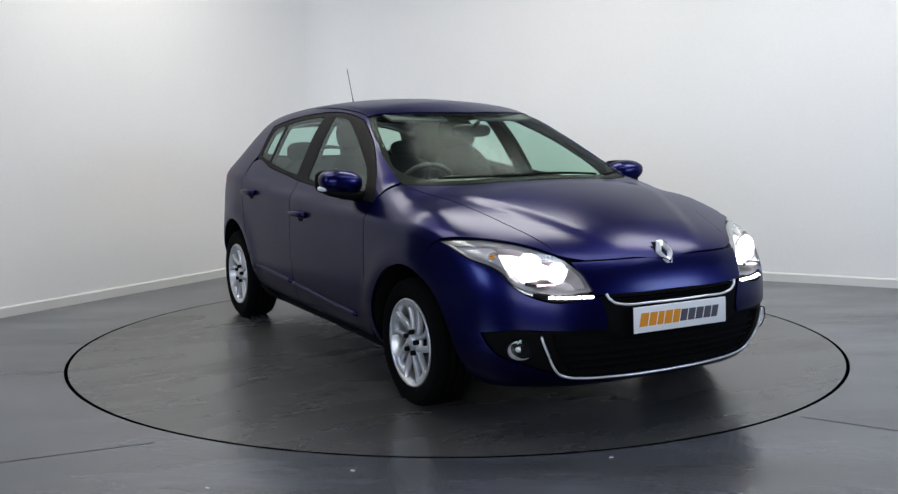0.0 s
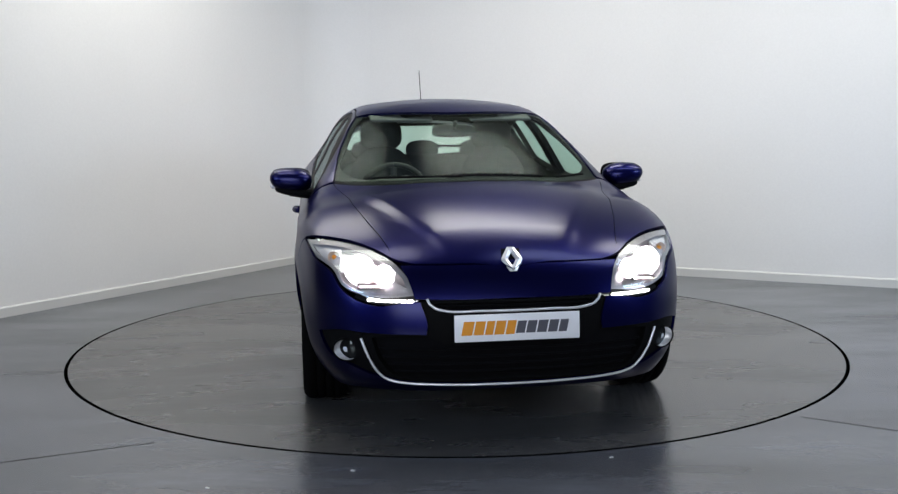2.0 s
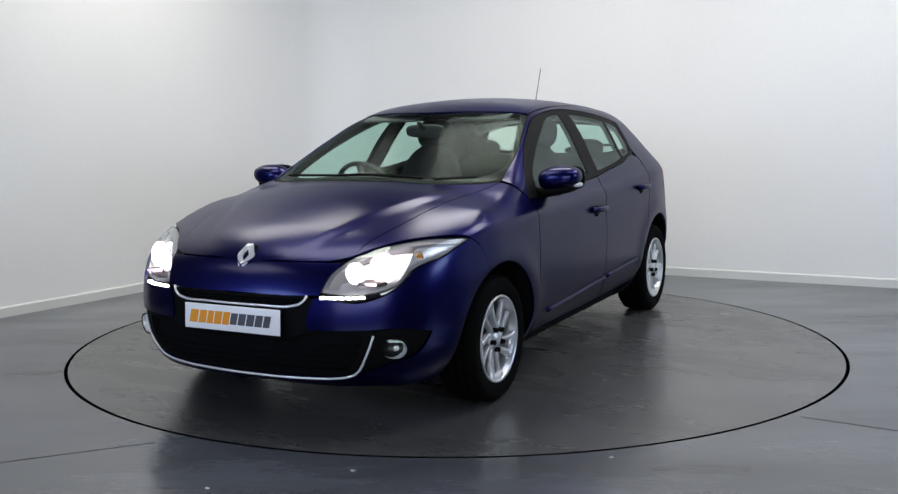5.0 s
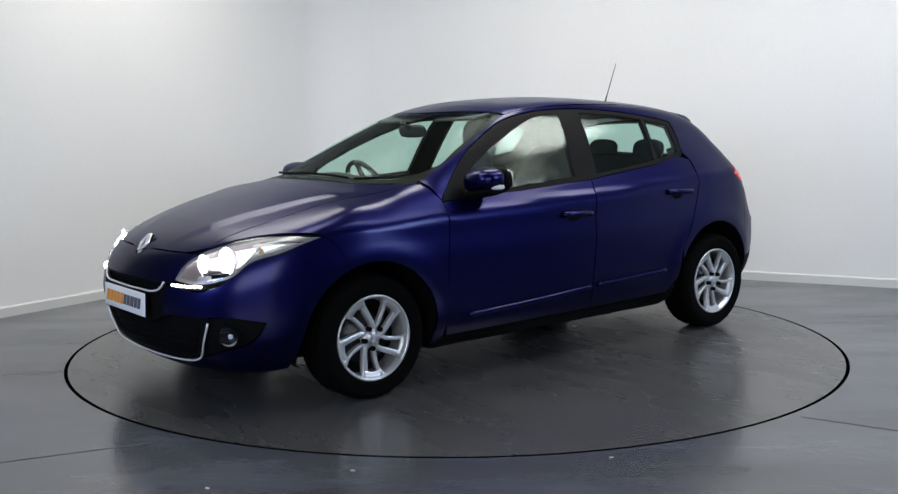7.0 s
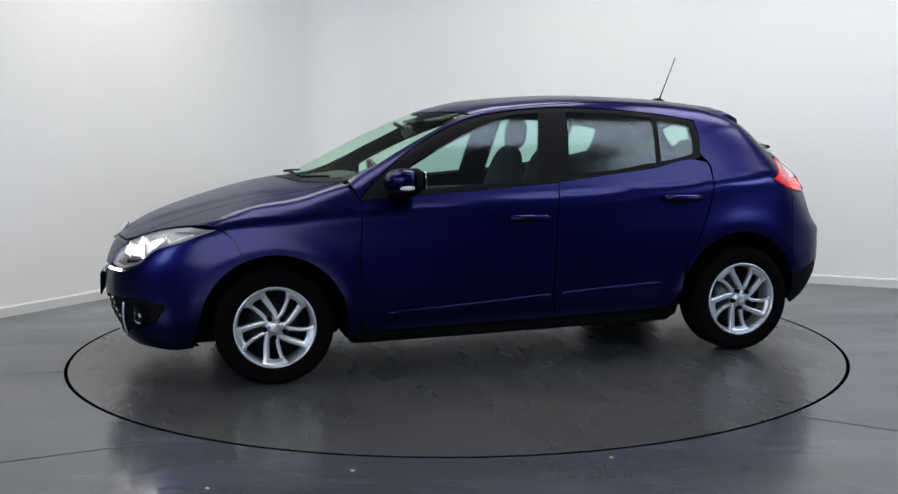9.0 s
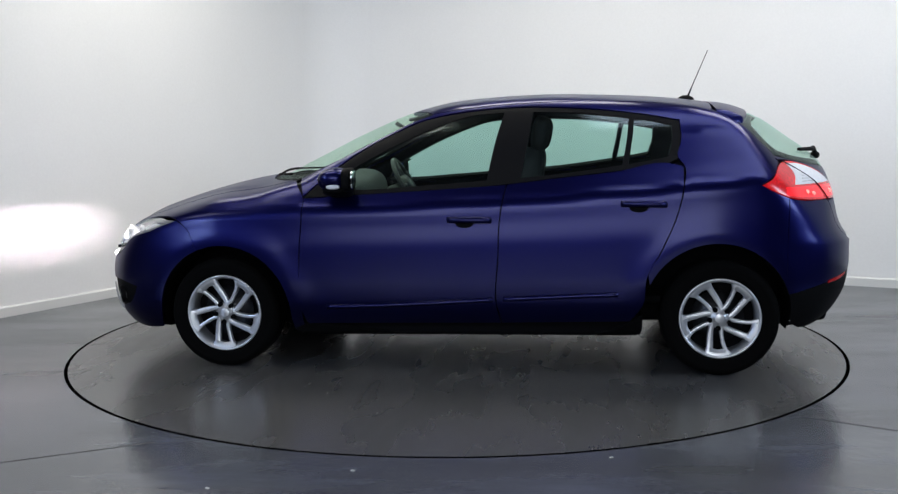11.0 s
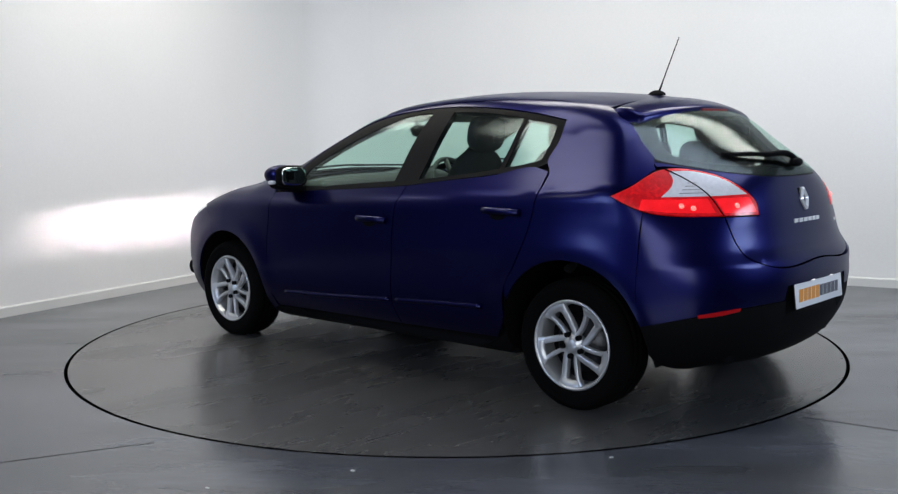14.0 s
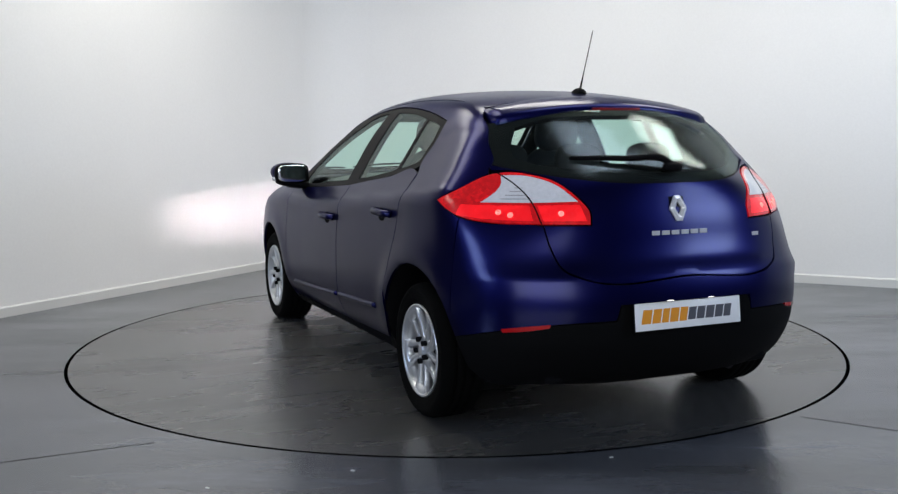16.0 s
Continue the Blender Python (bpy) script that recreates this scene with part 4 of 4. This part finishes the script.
def badge(at, turn, tall, parent, label):
    """A chrome lozenge ring."""
    bm = bmesh.new()
    w = tall * 0.76
    def ring(k, x):
        pts = [(0, 0.5), (0.17, 0.5), (0.5, 0.04), (0.5, -0.04), (0.17, -0.5), (-0.17, -0.5), (-0.5, -0.04), (-0.5, 0.04), (-0.17, 0.5)]
        if k < 1:
            pts = [(0, 0.24), (0.03, 0.24), (0.18, 0.02), (0.18, -0.02), (0.03, -0.24), (-0.03, -0.24), (-0.18, -0.02), (-0.18, 0.02), (-0.03, 0.24)]
        return [bm.verts.new((x, a * w, b * tall)) for a, b in pts]
    o0, o1, mid, i1, i0 = ring(1, 0.0), ring(1, 0.007), None, ring(0.5, 0.007), ring(0.5, 0.0)
    ridge = [bm.verts.new(((a.co + b.co) / 2) + Vector((0.007, 0, 0))) for a, b in zip(o1, i1)]
    for a, b in ((o0, o1), (o1, ridge), (ridge, i1), (i1, i0)):
        n = len(a)
        for i in range(n):
            bm.faces.new((a[i], a[(i + 1) % n], b[(i + 1) % n], b[i]))
    bmesh.ops.recalc_face_normals(bm, faces=bm.faces)
    ob = part("badge", bm, CHROME, parent, label, smooth=False)
    ob.matrix_basis = pose(*at, *turn)
    part("backing", box((0.004, w * 0.9, tall * 0.96), (-0.003, 0, 0), bevel=0.001), GLOSS, ob)


for y in (-0.10, 0.10):
    part("plate_lamp", box((0.010, 0.03, 0.004), (-2.100, y, 0.562), bevel=0.002), PLATE_LAMP, car, "small lit plate lamp", smooth=False)


badge((2.070, 0, 0.757), (0, -38, 0), 0.115, car, "chrome lozenge badge")
badge((-2.004, 0, 0.922), (0, -13, 180), 0.105, car, "chrome lozenge badge")
for i in range(6):
    q = spots([R(0.118 - i * 0.047, 0.827)])[0]
    part("model_script", box((0.006, 0.036, 0.018), (q[0] - 0.006, q[1], q[2]), bevel=0.001), CHROME, car, "small chrome bar of the model script", smooth=False)
q = spots([R(-0.42, 0.799)])[0]
part("model_script", box((0.006, 0.04, 0.016), (q[0] - 0.004, q[1], q[2]), (0, 0, 10), 0.001), CHROME, car, "small chrome bar of the model script", smooth=False)


# ---- wheels ----
# each pair of spokes: the angle in degrees along the radius
SWEPT = curve_of([(0.02, 30), (0.056, 47), (0.09, 60), (0.127, 68), (0.16, 72), (0.21, 76)])
STRAIGHT = curve_of([(0.02, 118), (0.045, 107), (0.077, 97.5), (0.12, 98), (0.16, 100), (0.21, 104)])


def wheel(hub, side):
    """An alloy wheel with five pairs of swept spokes, a tyre and a brake disc; local z points outwards."""
    hx, hz = hub
    thing = new("wheel")
    thing.parent = car
    thing.matrix_basis = Matrix.Translation((hx, side * 0.872, hz)) @ Matrix.Rotation(radians(-90 * side), 4, "X")
    rt = 0.3005
    tyre = [(0.205, -0.19), (0.235, -0.205), (0.275, -0.20), (rt - 0.006, -0.185), (rt, -0.165), (rt, -0.14), (rt - 0.008, -0.137), (rt - 0.008, -0.133), (rt, -0.13), (rt, -0.10), (rt - 0.008, -0.097), (rt - 0.008, -0.093), (rt, -0.09),
            (rt, -0.06), (rt - 0.008, -0.057), (rt - 0.008, -0.053), (rt, -0.05), (rt, -0.03), (rt - 0.006, -0.012), (0.278, 0.004), (0.262, 0.008), (0.258, 0.006), (0.240, 0.008), (0.222, 0.004), (0.209, -0.004), (0.205, -0.012)]
    part("tyre", lathe(tyre, 64), RUBBER, thing, "black rubber tyre")
    rim = part("rim", lathe([(0.200, -0.19), (0.188, -0.17), (0.182, -0.06), (0.186, -0.025), (0.196, -0.010), (0.206, -0.008), (0.2085, -0.002), (0.206, 0.003), (0.199, 0.003), (0.194, -0.004), (0.188, -0.016)], 64), ALLOY, thing, "silver alloy rim")
    part("hub_cap", lathe([(0.056, -0.045), (0.054, -0.020), (0.040, -0.013), (0.029, -0.009), (0.027, -0.006), (0.022, -0.004), (0.0005, -0.003)], 32), ALLOY, rim)
    for k in range(5):
        for bend, w0, w1 in ((SWEPT, 0.023, 0.031), (STRAIGHT, 0.021, 0.019)):
            bm = bmesh.new()
            secs = []
            n = 12
            for i in range(n + 1):
                t = i / n
                r = 0.030 + (0.194 - 0.030) * t
                ang = radians(float(bend(r)) + k * 72)
                c = Vector((r * math.cos(ang), r * math.sin(ang), 0))
                d = 0.001
                a2 = radians(float(bend(r + d)) + k * 72)
                u = Vector(((r + d) * math.cos(a2), (r + d) * math.sin(a2), 0)) - c
                u = Vector((-u.y, u.x, 0)).normalized()
                h = w0 / 2 + (w1 - w0) / 2 * min(1, t * 1.6) + 0.010 * max(0, t - 0.82) / 0.18
                zt = -0.014 + 0.010 * t - 0.006 * math.sin(math.pi * t)
                secs.append([bm.verts.new(c + u * a * h + Vector((0, 0, zt + b))) for a, b in ((-1, -0.026), (-1, -0.004), (-0.72, 0.0), (0, -0.0015), (0.72, 0.0), (1, -0.004), (1, -0.026))])
            for a, b in zip(secs[:-1], secs[1:]):
                for i in range(6):
                    bm.faces.new((a[i], a[i + 1], b[i + 1], b[i]))
            bmesh.ops.recalc_face_normals(bm, faces=bm.faces)
            part("spoke", bm, ALLOY, rim)
        web = bmesh.new()
        ra = []
        for i in range(7):
            ang = radians(70 + 34 * i / 6 + k * 72)
            ra.append([web.verts.new((r * math.cos(ang), r * math.sin(ang), z)) for r, z in ((0.166 - 0.008 * abs(i / 3 - 1), -0.026), (0.168 - 0.008 * abs(i / 3 - 1), -0.007 - 0.005 * abs(i / 3 - 1) ** 3), (0.188, -0.004 - 0.005 * abs(i / 3 - 1) ** 3), (0.200, -0.001 - 0.004 * abs(i / 3 - 1) ** 3))])
        for a, b in zip(ra[:-1], ra[1:]):
            for i in range(3):
                web.faces.new((a[i], a[i + 1], b[i + 1], b[i]))
        part("spoke_web", web, ALLOY, rim)
        ang = radians(82 + k * 72)
        # bolt holes in near-black, which stands for the shade inside them
        part("bolt_hole", lathe([(0.0125, -0.026), (0.012, -0.0035), (0.009, -0.0035), (0.008, -0.012), (0.0005, -0.012)], 12, m=Matrix.Translation((0.052 * math.cos(ang), 0.051 * math.sin(ang), 0.006))), SHUT, rim, "bolt hole with its shade put into the colour")
    part("brake_disc", lathe([(0.0005, -0.075), (0.07, -0.075), (0.075, -0.085), (0.135, -0.085), (0.135, -0.10)], 40), DISC, thing, "dull steel brake disc")
    part("backing_plate", lathe([(0.0005, -0.12), (0.186, -0.12)], 40), SHUT, thing)


for hub_at in (HUB_F, HUB_R):
    for sd in (1, -1):
        wheel(hub_at, sd)


# wheel wells and underbody
def underbody():
    for c in (ARC_F, ARC_R):
        for sd in (1, -1):
            bm = bmesh.new()
            ring = []
            for i in range(25):
                a = radians(-14 + 208 * i / 24)
                x, z = c[0] + (c[2] + 0.004) * math.cos(a), c[1] + (c[2] + 0.004) * math.sin(a)
                y = spots([S(x, max(z, 0.2))])[0][1] - 0.006
                ring.append((bm.verts.new((x, sd * 0.50, z)), bm.verts.new((x, sd * y, z))))
            for a, b in zip(ring[:-1], ring[1:]):
                bm.faces.new((a[0], b[0], b[1], a[1]))
            bm.faces.new([r[0] for r in ring])
            part("wheel_arch_liner", bm, SHUT, car)
    # sized to block light under the car; the bumper box is added for that
    part("underbody", box((1.86, 1.54, 0.11), (0.0, 0, 0.222), bevel=0.03), SHUT, car)
    part("engine_tray", box((1.0, 1.12, 0.12), (1.45, 0, 0.25), bevel=0.03), SHUT, car)
    part("rear_tray", box((1.0, 1.12, 0.12), (-1.42, 0, 0.275), bevel=0.03), SHUT, car)
    part("bumper_light_block", box((0.30, 1.20, 0.08), (1.80, 0, 0.262), bevel=0.03), SHUT, car)
    part("exhaust", rod([(-1.2, -0.3, 0.24), (-1.7, -0.36, 0.235), (-1.85, -0.37, 0.225), (-1.90, -0.37, 0.215)], 0.024, 12), DISC, car, "dull steel exhaust pipe")


underbody()


def inner_shell():
    """A near-black sheet for the shade in the gaps between the outer sheets, open at the windows and the wheels."""
    xs = np.arange(-2.02, 2.08, 0.02)
    an = np.radians(np.arange(-48, 229, 1.5))
    gx, ga = np.meshgrid(xs, an, indexing="ij")
    q = np.stack([gx.ravel(), ga.ravel() * 0.85], -1)
    p = skin_of(q, "tube")
    n = slope(p)
    flat = flat_of(p, "tube")
    k = len(an)
    p2 = p - n * 0.030
    side = np.abs(p) * (0, 1, 0) + p * (1, 0, 1)
    out = np.zeros(len(p), bool)
    sideflat = flat_of(side, "tube")
    for poly in (GLASS_F, GLASS_R, GLASS_Q):
        out |= inside_of(sideflat, shrunk(flat_of(spots(poly), "tube"), -0.012))
    for c in (ARC_F, ARC_R):
        out |= ((p[:, 0] - c[0]) ** 2 + (p[:, 2] - c[1]) ** 2 < (c[2] + 0.02) ** 2) & (np.abs(p[:, 1]) > 0.5)
        out |= (np.abs(p[:, 0] - c[0]) < c[2]) & (p[:, 2] < c[1]) & (np.abs(p[:, 1]) > 0.5)
    ws = whole([T(0.40, 0), T(0.30, 0.376), T(0.215, 0.545), T(0.40, 0.605), T(0.632, 0.66), T(0.90, 0.685), T(1.01, 0.60), T(1.10, 0.46), T(1.185, 0)])
    out |= inside_of(flat, shrunk(flat_of(spots(ws), "tube"), 0.0))
    rw = whole([R(0, 1.33), R(0.40, 1.312), R(0.52, 1.27), R(0.56, 1.20), R(0.575, 1.14), R(0.52, 1.11), R(0.40, 1.08), R(0, 1.06)])
    out |= inside_of(flat_of(p, "tail"), flat_of(spots(rw), "tail")) & (p[:, 0] < -1.3)
    out |= (p[:, 0] > 1.55) & (p[:, 2] < 0.84) & (np.abs(p[:, 1]) > 0.38) & (p[:, 2] > 0.56)
    faces = []
    for i in range(len(xs) - 1):
        for j in range(k - 1):
            f = (i * k + j, i * k + j + 1, (i + 1) * k + j + 1, (i + 1) * k + j)
            if not out[list(f)].any():
                faces.append(f)
    me = bpy.data.meshes.new("inner_shell")
    me.from_pydata([tuple(v) for v in p2], [], faces)
    me.materials.append(SHUT)
    ob = new("inner_shell", me)
    ob.parent = car


inner_shell()


# mirrors, handles, wipers, aerial
def door_mirror(sd):
    def egg(c):
        k = 1 - 0.18 * max(0, c.x) - 0.10 * max(0, c.y)
        return Vector((c.x, c.y * (1 - 0.1 * max(0, -c.z)), c.z * k + 0.12 * c.y))
    bm = blob((0.165, 0.225, 0.135), (0.665, sd * 0.925, 1.022), 2.7, shape=lambda c: egg(Vector((c.x, c.y * sd, c.z))) if sd > 0 else egg(Vector((c.x, -c.y, c.z))) * 1.0)
    if sd < 0:
        for v in bm.verts:
            v.co.y = -0.925 * 2 - v.co.y
        bmesh.ops.reverse_faces(bm, faces=bm.faces)
    cap = part("door_mirror", bm, PAINT, car, "blue door mirror with black foot")
    part("base", blob((0.15, 0.215, 0.05), (0.655, sd * 0.905, 0.962), 3.0, (sd * 10, 0, 0)), PLASTIC, cap, "black plastic mirror base")
    part("foot", rod([(0.70, sd * 0.80, 0.948), (0.685, sd * 0.86, 0.952), (0.67, sd * 0.93, 0.962)], 0.026, 10), PLASTIC, cap)
    part("rim", blob((0.05, 0.212, 0.125), (0.592, sd * 0.928, 1.024), 3.5), PLASTIC, cap)
    part("glass", blob((0.012, 0.182, 0.100), (0.566, sd * 0.930, 1.026), 4.5, (0, 0, sd * 6)), MIRROR, cap, "mirror glass")
    part("indicator", blob((0.075, 0.034, 0.026), (0.655, sd * 1.018, 0.992), 2.6, (0, 0, sd * -14)), MILKY, cap, "white indicator lens")


door_mirror(1)
door_mirror(-1)


def handle(x, z, sd, tilt):
    c = spots([S(x, z)])[0]
    # near-black cushion laid on the door in place of a shaded recess
    cup = part("door_handle", blob((0.10, 0.012, 0.062), (x + 0.02, sd * (c[1] + 0.0035), z - 0.012), 2.2), SHUT, car, "blue pull handle over a near-black patch for the cup's shade")
    pts = [(x + 0.105, c[1] + 0.010, z + 0.000), (x + 0.08, c[1] + 0.026, z + 0.002), (x + 0.02, c[1] + 0.036, z + 0.003), (x - 0.05, c[1] + 0.034, z + 0.003), (x - 0.095, c[1] + 0.026, z + 0.002), (x - 0.112, c[1] + 0.008, z)]
    bm = rod(rounded(np.array(pts), 0.012, closed=False, bend=80) * (1, sd, 1), 0.0145, 10)
    for v in bm.verts:
        v.co.z = z + (v.co.z - z) * 1.15 - tilt * (v.co.x - x)
    part("grip", bm, PAINT, cup, "blue painted grip")


for sd in (1, -1):
    handle(-0.030, 0.803, sd, -0.02)
    handle(-0.925, 0.876, sd, -0.03)
    for line in ([S(0.74, 0.345), S(0.30, 0.360), S(-0.150, 0.384)], [S(-0.205, 0.387), S(-0.50, 0.400), S(-0.80, 0.412)]):
        p = rounded(spots(line), 0.03, closed=False)
        p = p + slope(p) * 0.006
        bm = rod(p * (1, sd, 1), 0.013, 8)
        part("rubbing_strip", bm, PAINT, car, "blue door rubbing strip")

aer = part("aerial", lathe([(0.034, -0.008), (0.030, 0.004), (0.022, 0.012), (0.013, 0.018), (0.0005, 0.020)], 24, m=pose(-1.228, 0, 1.432) @ Matrix.Diagonal((1.5, 0.9, 1, 1))), PLASTIC, car, "black roof aerial")
part("mast", rod([(-1.240, 0, 1.440), (-1.262, 0, 1.495)], 0.006, 8, taper=0.6), PLASTIC, aer)
part("whip", rod([(-1.262, 0, 1.495), (-1.352, 0, 1.707)], 0.0030, 6, taper=0.8), GLOSS, aer)


def wiper(line, lift, name, parent):
    p = rounded(spots(line), 0.02, closed=False)
    p = p + slope(p) * lift
    return part(name, rod(p, 0.007, 6), PLASTIC, parent, "black wiper")


w1 = wiper([T(1.15, -0.06), T(1.10, -0.30), T(1.005, -0.54)], 0.018, "wiper", car)
w2 = wiper([T(1.11, 0.36), T(1.125, 0.20), T(1.135, 0.02), T(1.13, -0.12)], 0.018, "wiper", car)
w3 = wiper([T(1.11, 0.42), T(1.04, 0.52), T(0.98, 0.60)], 0.022, "wiper", car)
q = spots([R(0.0, 1.075), R(0.02, 1.09), R(0.18, 1.108), R(0.38, 1.12)])
out = q + slope(q) * np.array([[0.03], [0.035], [0.025], [0.015]])
rw = part("rear_wiper", rod(rounded(out, 0.02, closed=False), 0.015, 8, taper=0.6), PLASTIC, car, "black rear wiper")
part("pivot", blob((0.05, 0.09, 0.042), tuple(out[0] + (0.004, 0, -0.004)), 2.5), PLASTIC, rw)


# ---- inside the car ----
def seat(y, x=0.02, high=True):
    """A front seat: cushion, backrest and headrest."""
    base = part("front_seat", blob((0.54, 0.50, 0.20), (x + 0.05, y, 0.55), 3.2, (0, -6, 0)), CLOTH, car, "charcoal cloth front seat")
    part("backrest", blob((0.16, 0.48, 0.64), (x - 0.29, y, 0.86), 3.0, (0, -16, 0), shape=lambda c: Vector((c.x, c.y * (1 - 0.22 * max(0, c.z)), c.z))), CLOTH, base)
    head = part("headrest", blob((0.10, 0.27, 0.20), (x - 0.41, y, 1.245), 2.8, (0, -10, 0)), CLOTH, base)
    for o in (-0.06, 0.06):
        part("post", rod([(x - 0.385, y + o, 1.10), (x - 0.405, y + o, 1.19)], 0.006), CHROME, head)


def cabin():
    seat(0.36)
    seat(-0.36)
    bench = part("rear_bench", blob((0.50, 1.24, 0.20), (-0.78, 0, 0.55), 4.0), CLOTH, car, "charcoal cloth rear bench seat")
    part("backrest", blob((0.15, 1.24, 0.60), (-1.10, 0, 0.80), 4.0, (0, -20, 0)), CLOTH, bench)
    for y in (-0.40, 0.0, 0.40):
        part("headrest", blob((0.09, 0.24, 0.14), (-1.22, y, 1.12), 2.8, (0, -12, 0)), CLOTH, bench)
    dash = part("dashboard", blob((0.62, 1.36, 0.26), (0.93, 0, 0.87), 3.4, (0, 8, 0), shape=lambda c: Vector((c.x, c.y, c.z + 0.25 * math.exp(-((c.y + 0.5) / 0.3) ** 2) * max(0, c.z)))), DASH, car, "dark grey dashboard")
    part("centre_console", box((0.9, 0.20, 0.34), (0.45, 0, 0.50), bevel=0.04), DASH, dash)
    st = Matrix.Translation((0.50, -0.36, 0.93)) @ Matrix.Rotation(radians(-62), 4, "Y")
    ring = [st @ Vector((0.185 * math.cos(i * math.tau / 36), 0.185 * math.sin(i * math.tau / 36), 0)) for i in range(37)]
    wheel_ = part("steering_wheel", rod(ring, 0.015, 10), DASH, car, "black steering wheel")
    part("boss", lathe([(0.075, -0.02), (0.07, 0.02), (0.04, 0.032), (0.0005, 0.034)], 24, m=st), DASH, wheel_)
    for a in (0, 180, 270):
        e = st @ Vector((0.18 * math.cos(radians(a + 90)), 0.18 * math.sin(radians(a + 90)), 0))
        part("spoke", rod([st @ Vector((0, 0, 0)), e], 0.016, 8), DASH, wheel_)
    part("column", rod([st @ Vector((0, 0, -0.02)), (0.85, -0.36, 0.80)], 0.04, 10), DASH, wheel_)
    mir = part("rear_view_mirror", blob((0.035, 0.25, 0.075), (0.42, 0.0, 1.275), 3.5, (0, 14, 0)), DASH, car, "inside rear-view mirror")
    part("stalk", rod([(0.44, 0, 1.29), (0.50, 0, 1.325)], 0.012), DASH, mir)
    for sd in (1, -1):
        part("sun_visor", box((0.15, 0.36, 0.016), (0.27, sd * 0.29, 1.352), (0, 14, 0), 0.006), LINING, car, "grey sun visor")
        both_ = box((1.76, 0.03, 0.50), (-0.05, sd * 0.775, 0.65), (sd * 4, 0, 0), 0.012)
        part("door_trim", both_, DASH, car, "dark inner door trim")
    bm = box((2.3, 1.45, 0.04), (-0.2, 0, 0.36), bevel=0.01)
    box((0.62, 1.2, 0.03), (-1.52, 0, 0.93), (0, -4, 0), 0.01, bm=bm)
    part("cabin_floor", bm, SHUT, car)


cabin()


TURNS = [(0.0, -60.47), (0.5, -64.27), (1.0, -69.91), (1.5, -75.57), (2.0, -81.77), (2.5, -87.54), (3.0, -93.66), (3.5, -99.37), (4.0, -105.52), (4.5, -111.26),
         (5.27, -120.4), (6.03, -129.6), (6.8, -138.75), (7.0, -141.04), (7.5, -146.64), (8.0, -152.71), (8.5, -158.4), (9.0, -164.58),
         (9.83, -174.0), (10.67, -183.4), (11.5, -192.73), (12.0, -199.18), (12.5, -204.78), (13.0, -210.82), (13.5, -216.45), (14.0, -222.43), (14.5, -228.08),
         (15.0, -234.06), (15.5, -239.8), (16.0, -245.94)]


def motions():
    """The turntable turns, and the car stands on it."""
    walk(car, [(t, pose(0, 0, 0, 0, 0, a) @ pose(-0.1546, -0.0381, 0, 0.175, 0.64, 0)) for t, a in TURNS])
    walk(turntable, [(t, pose(0, 0, 0, 0, 0, a + 90)) for t, a in TURNS])


motions()
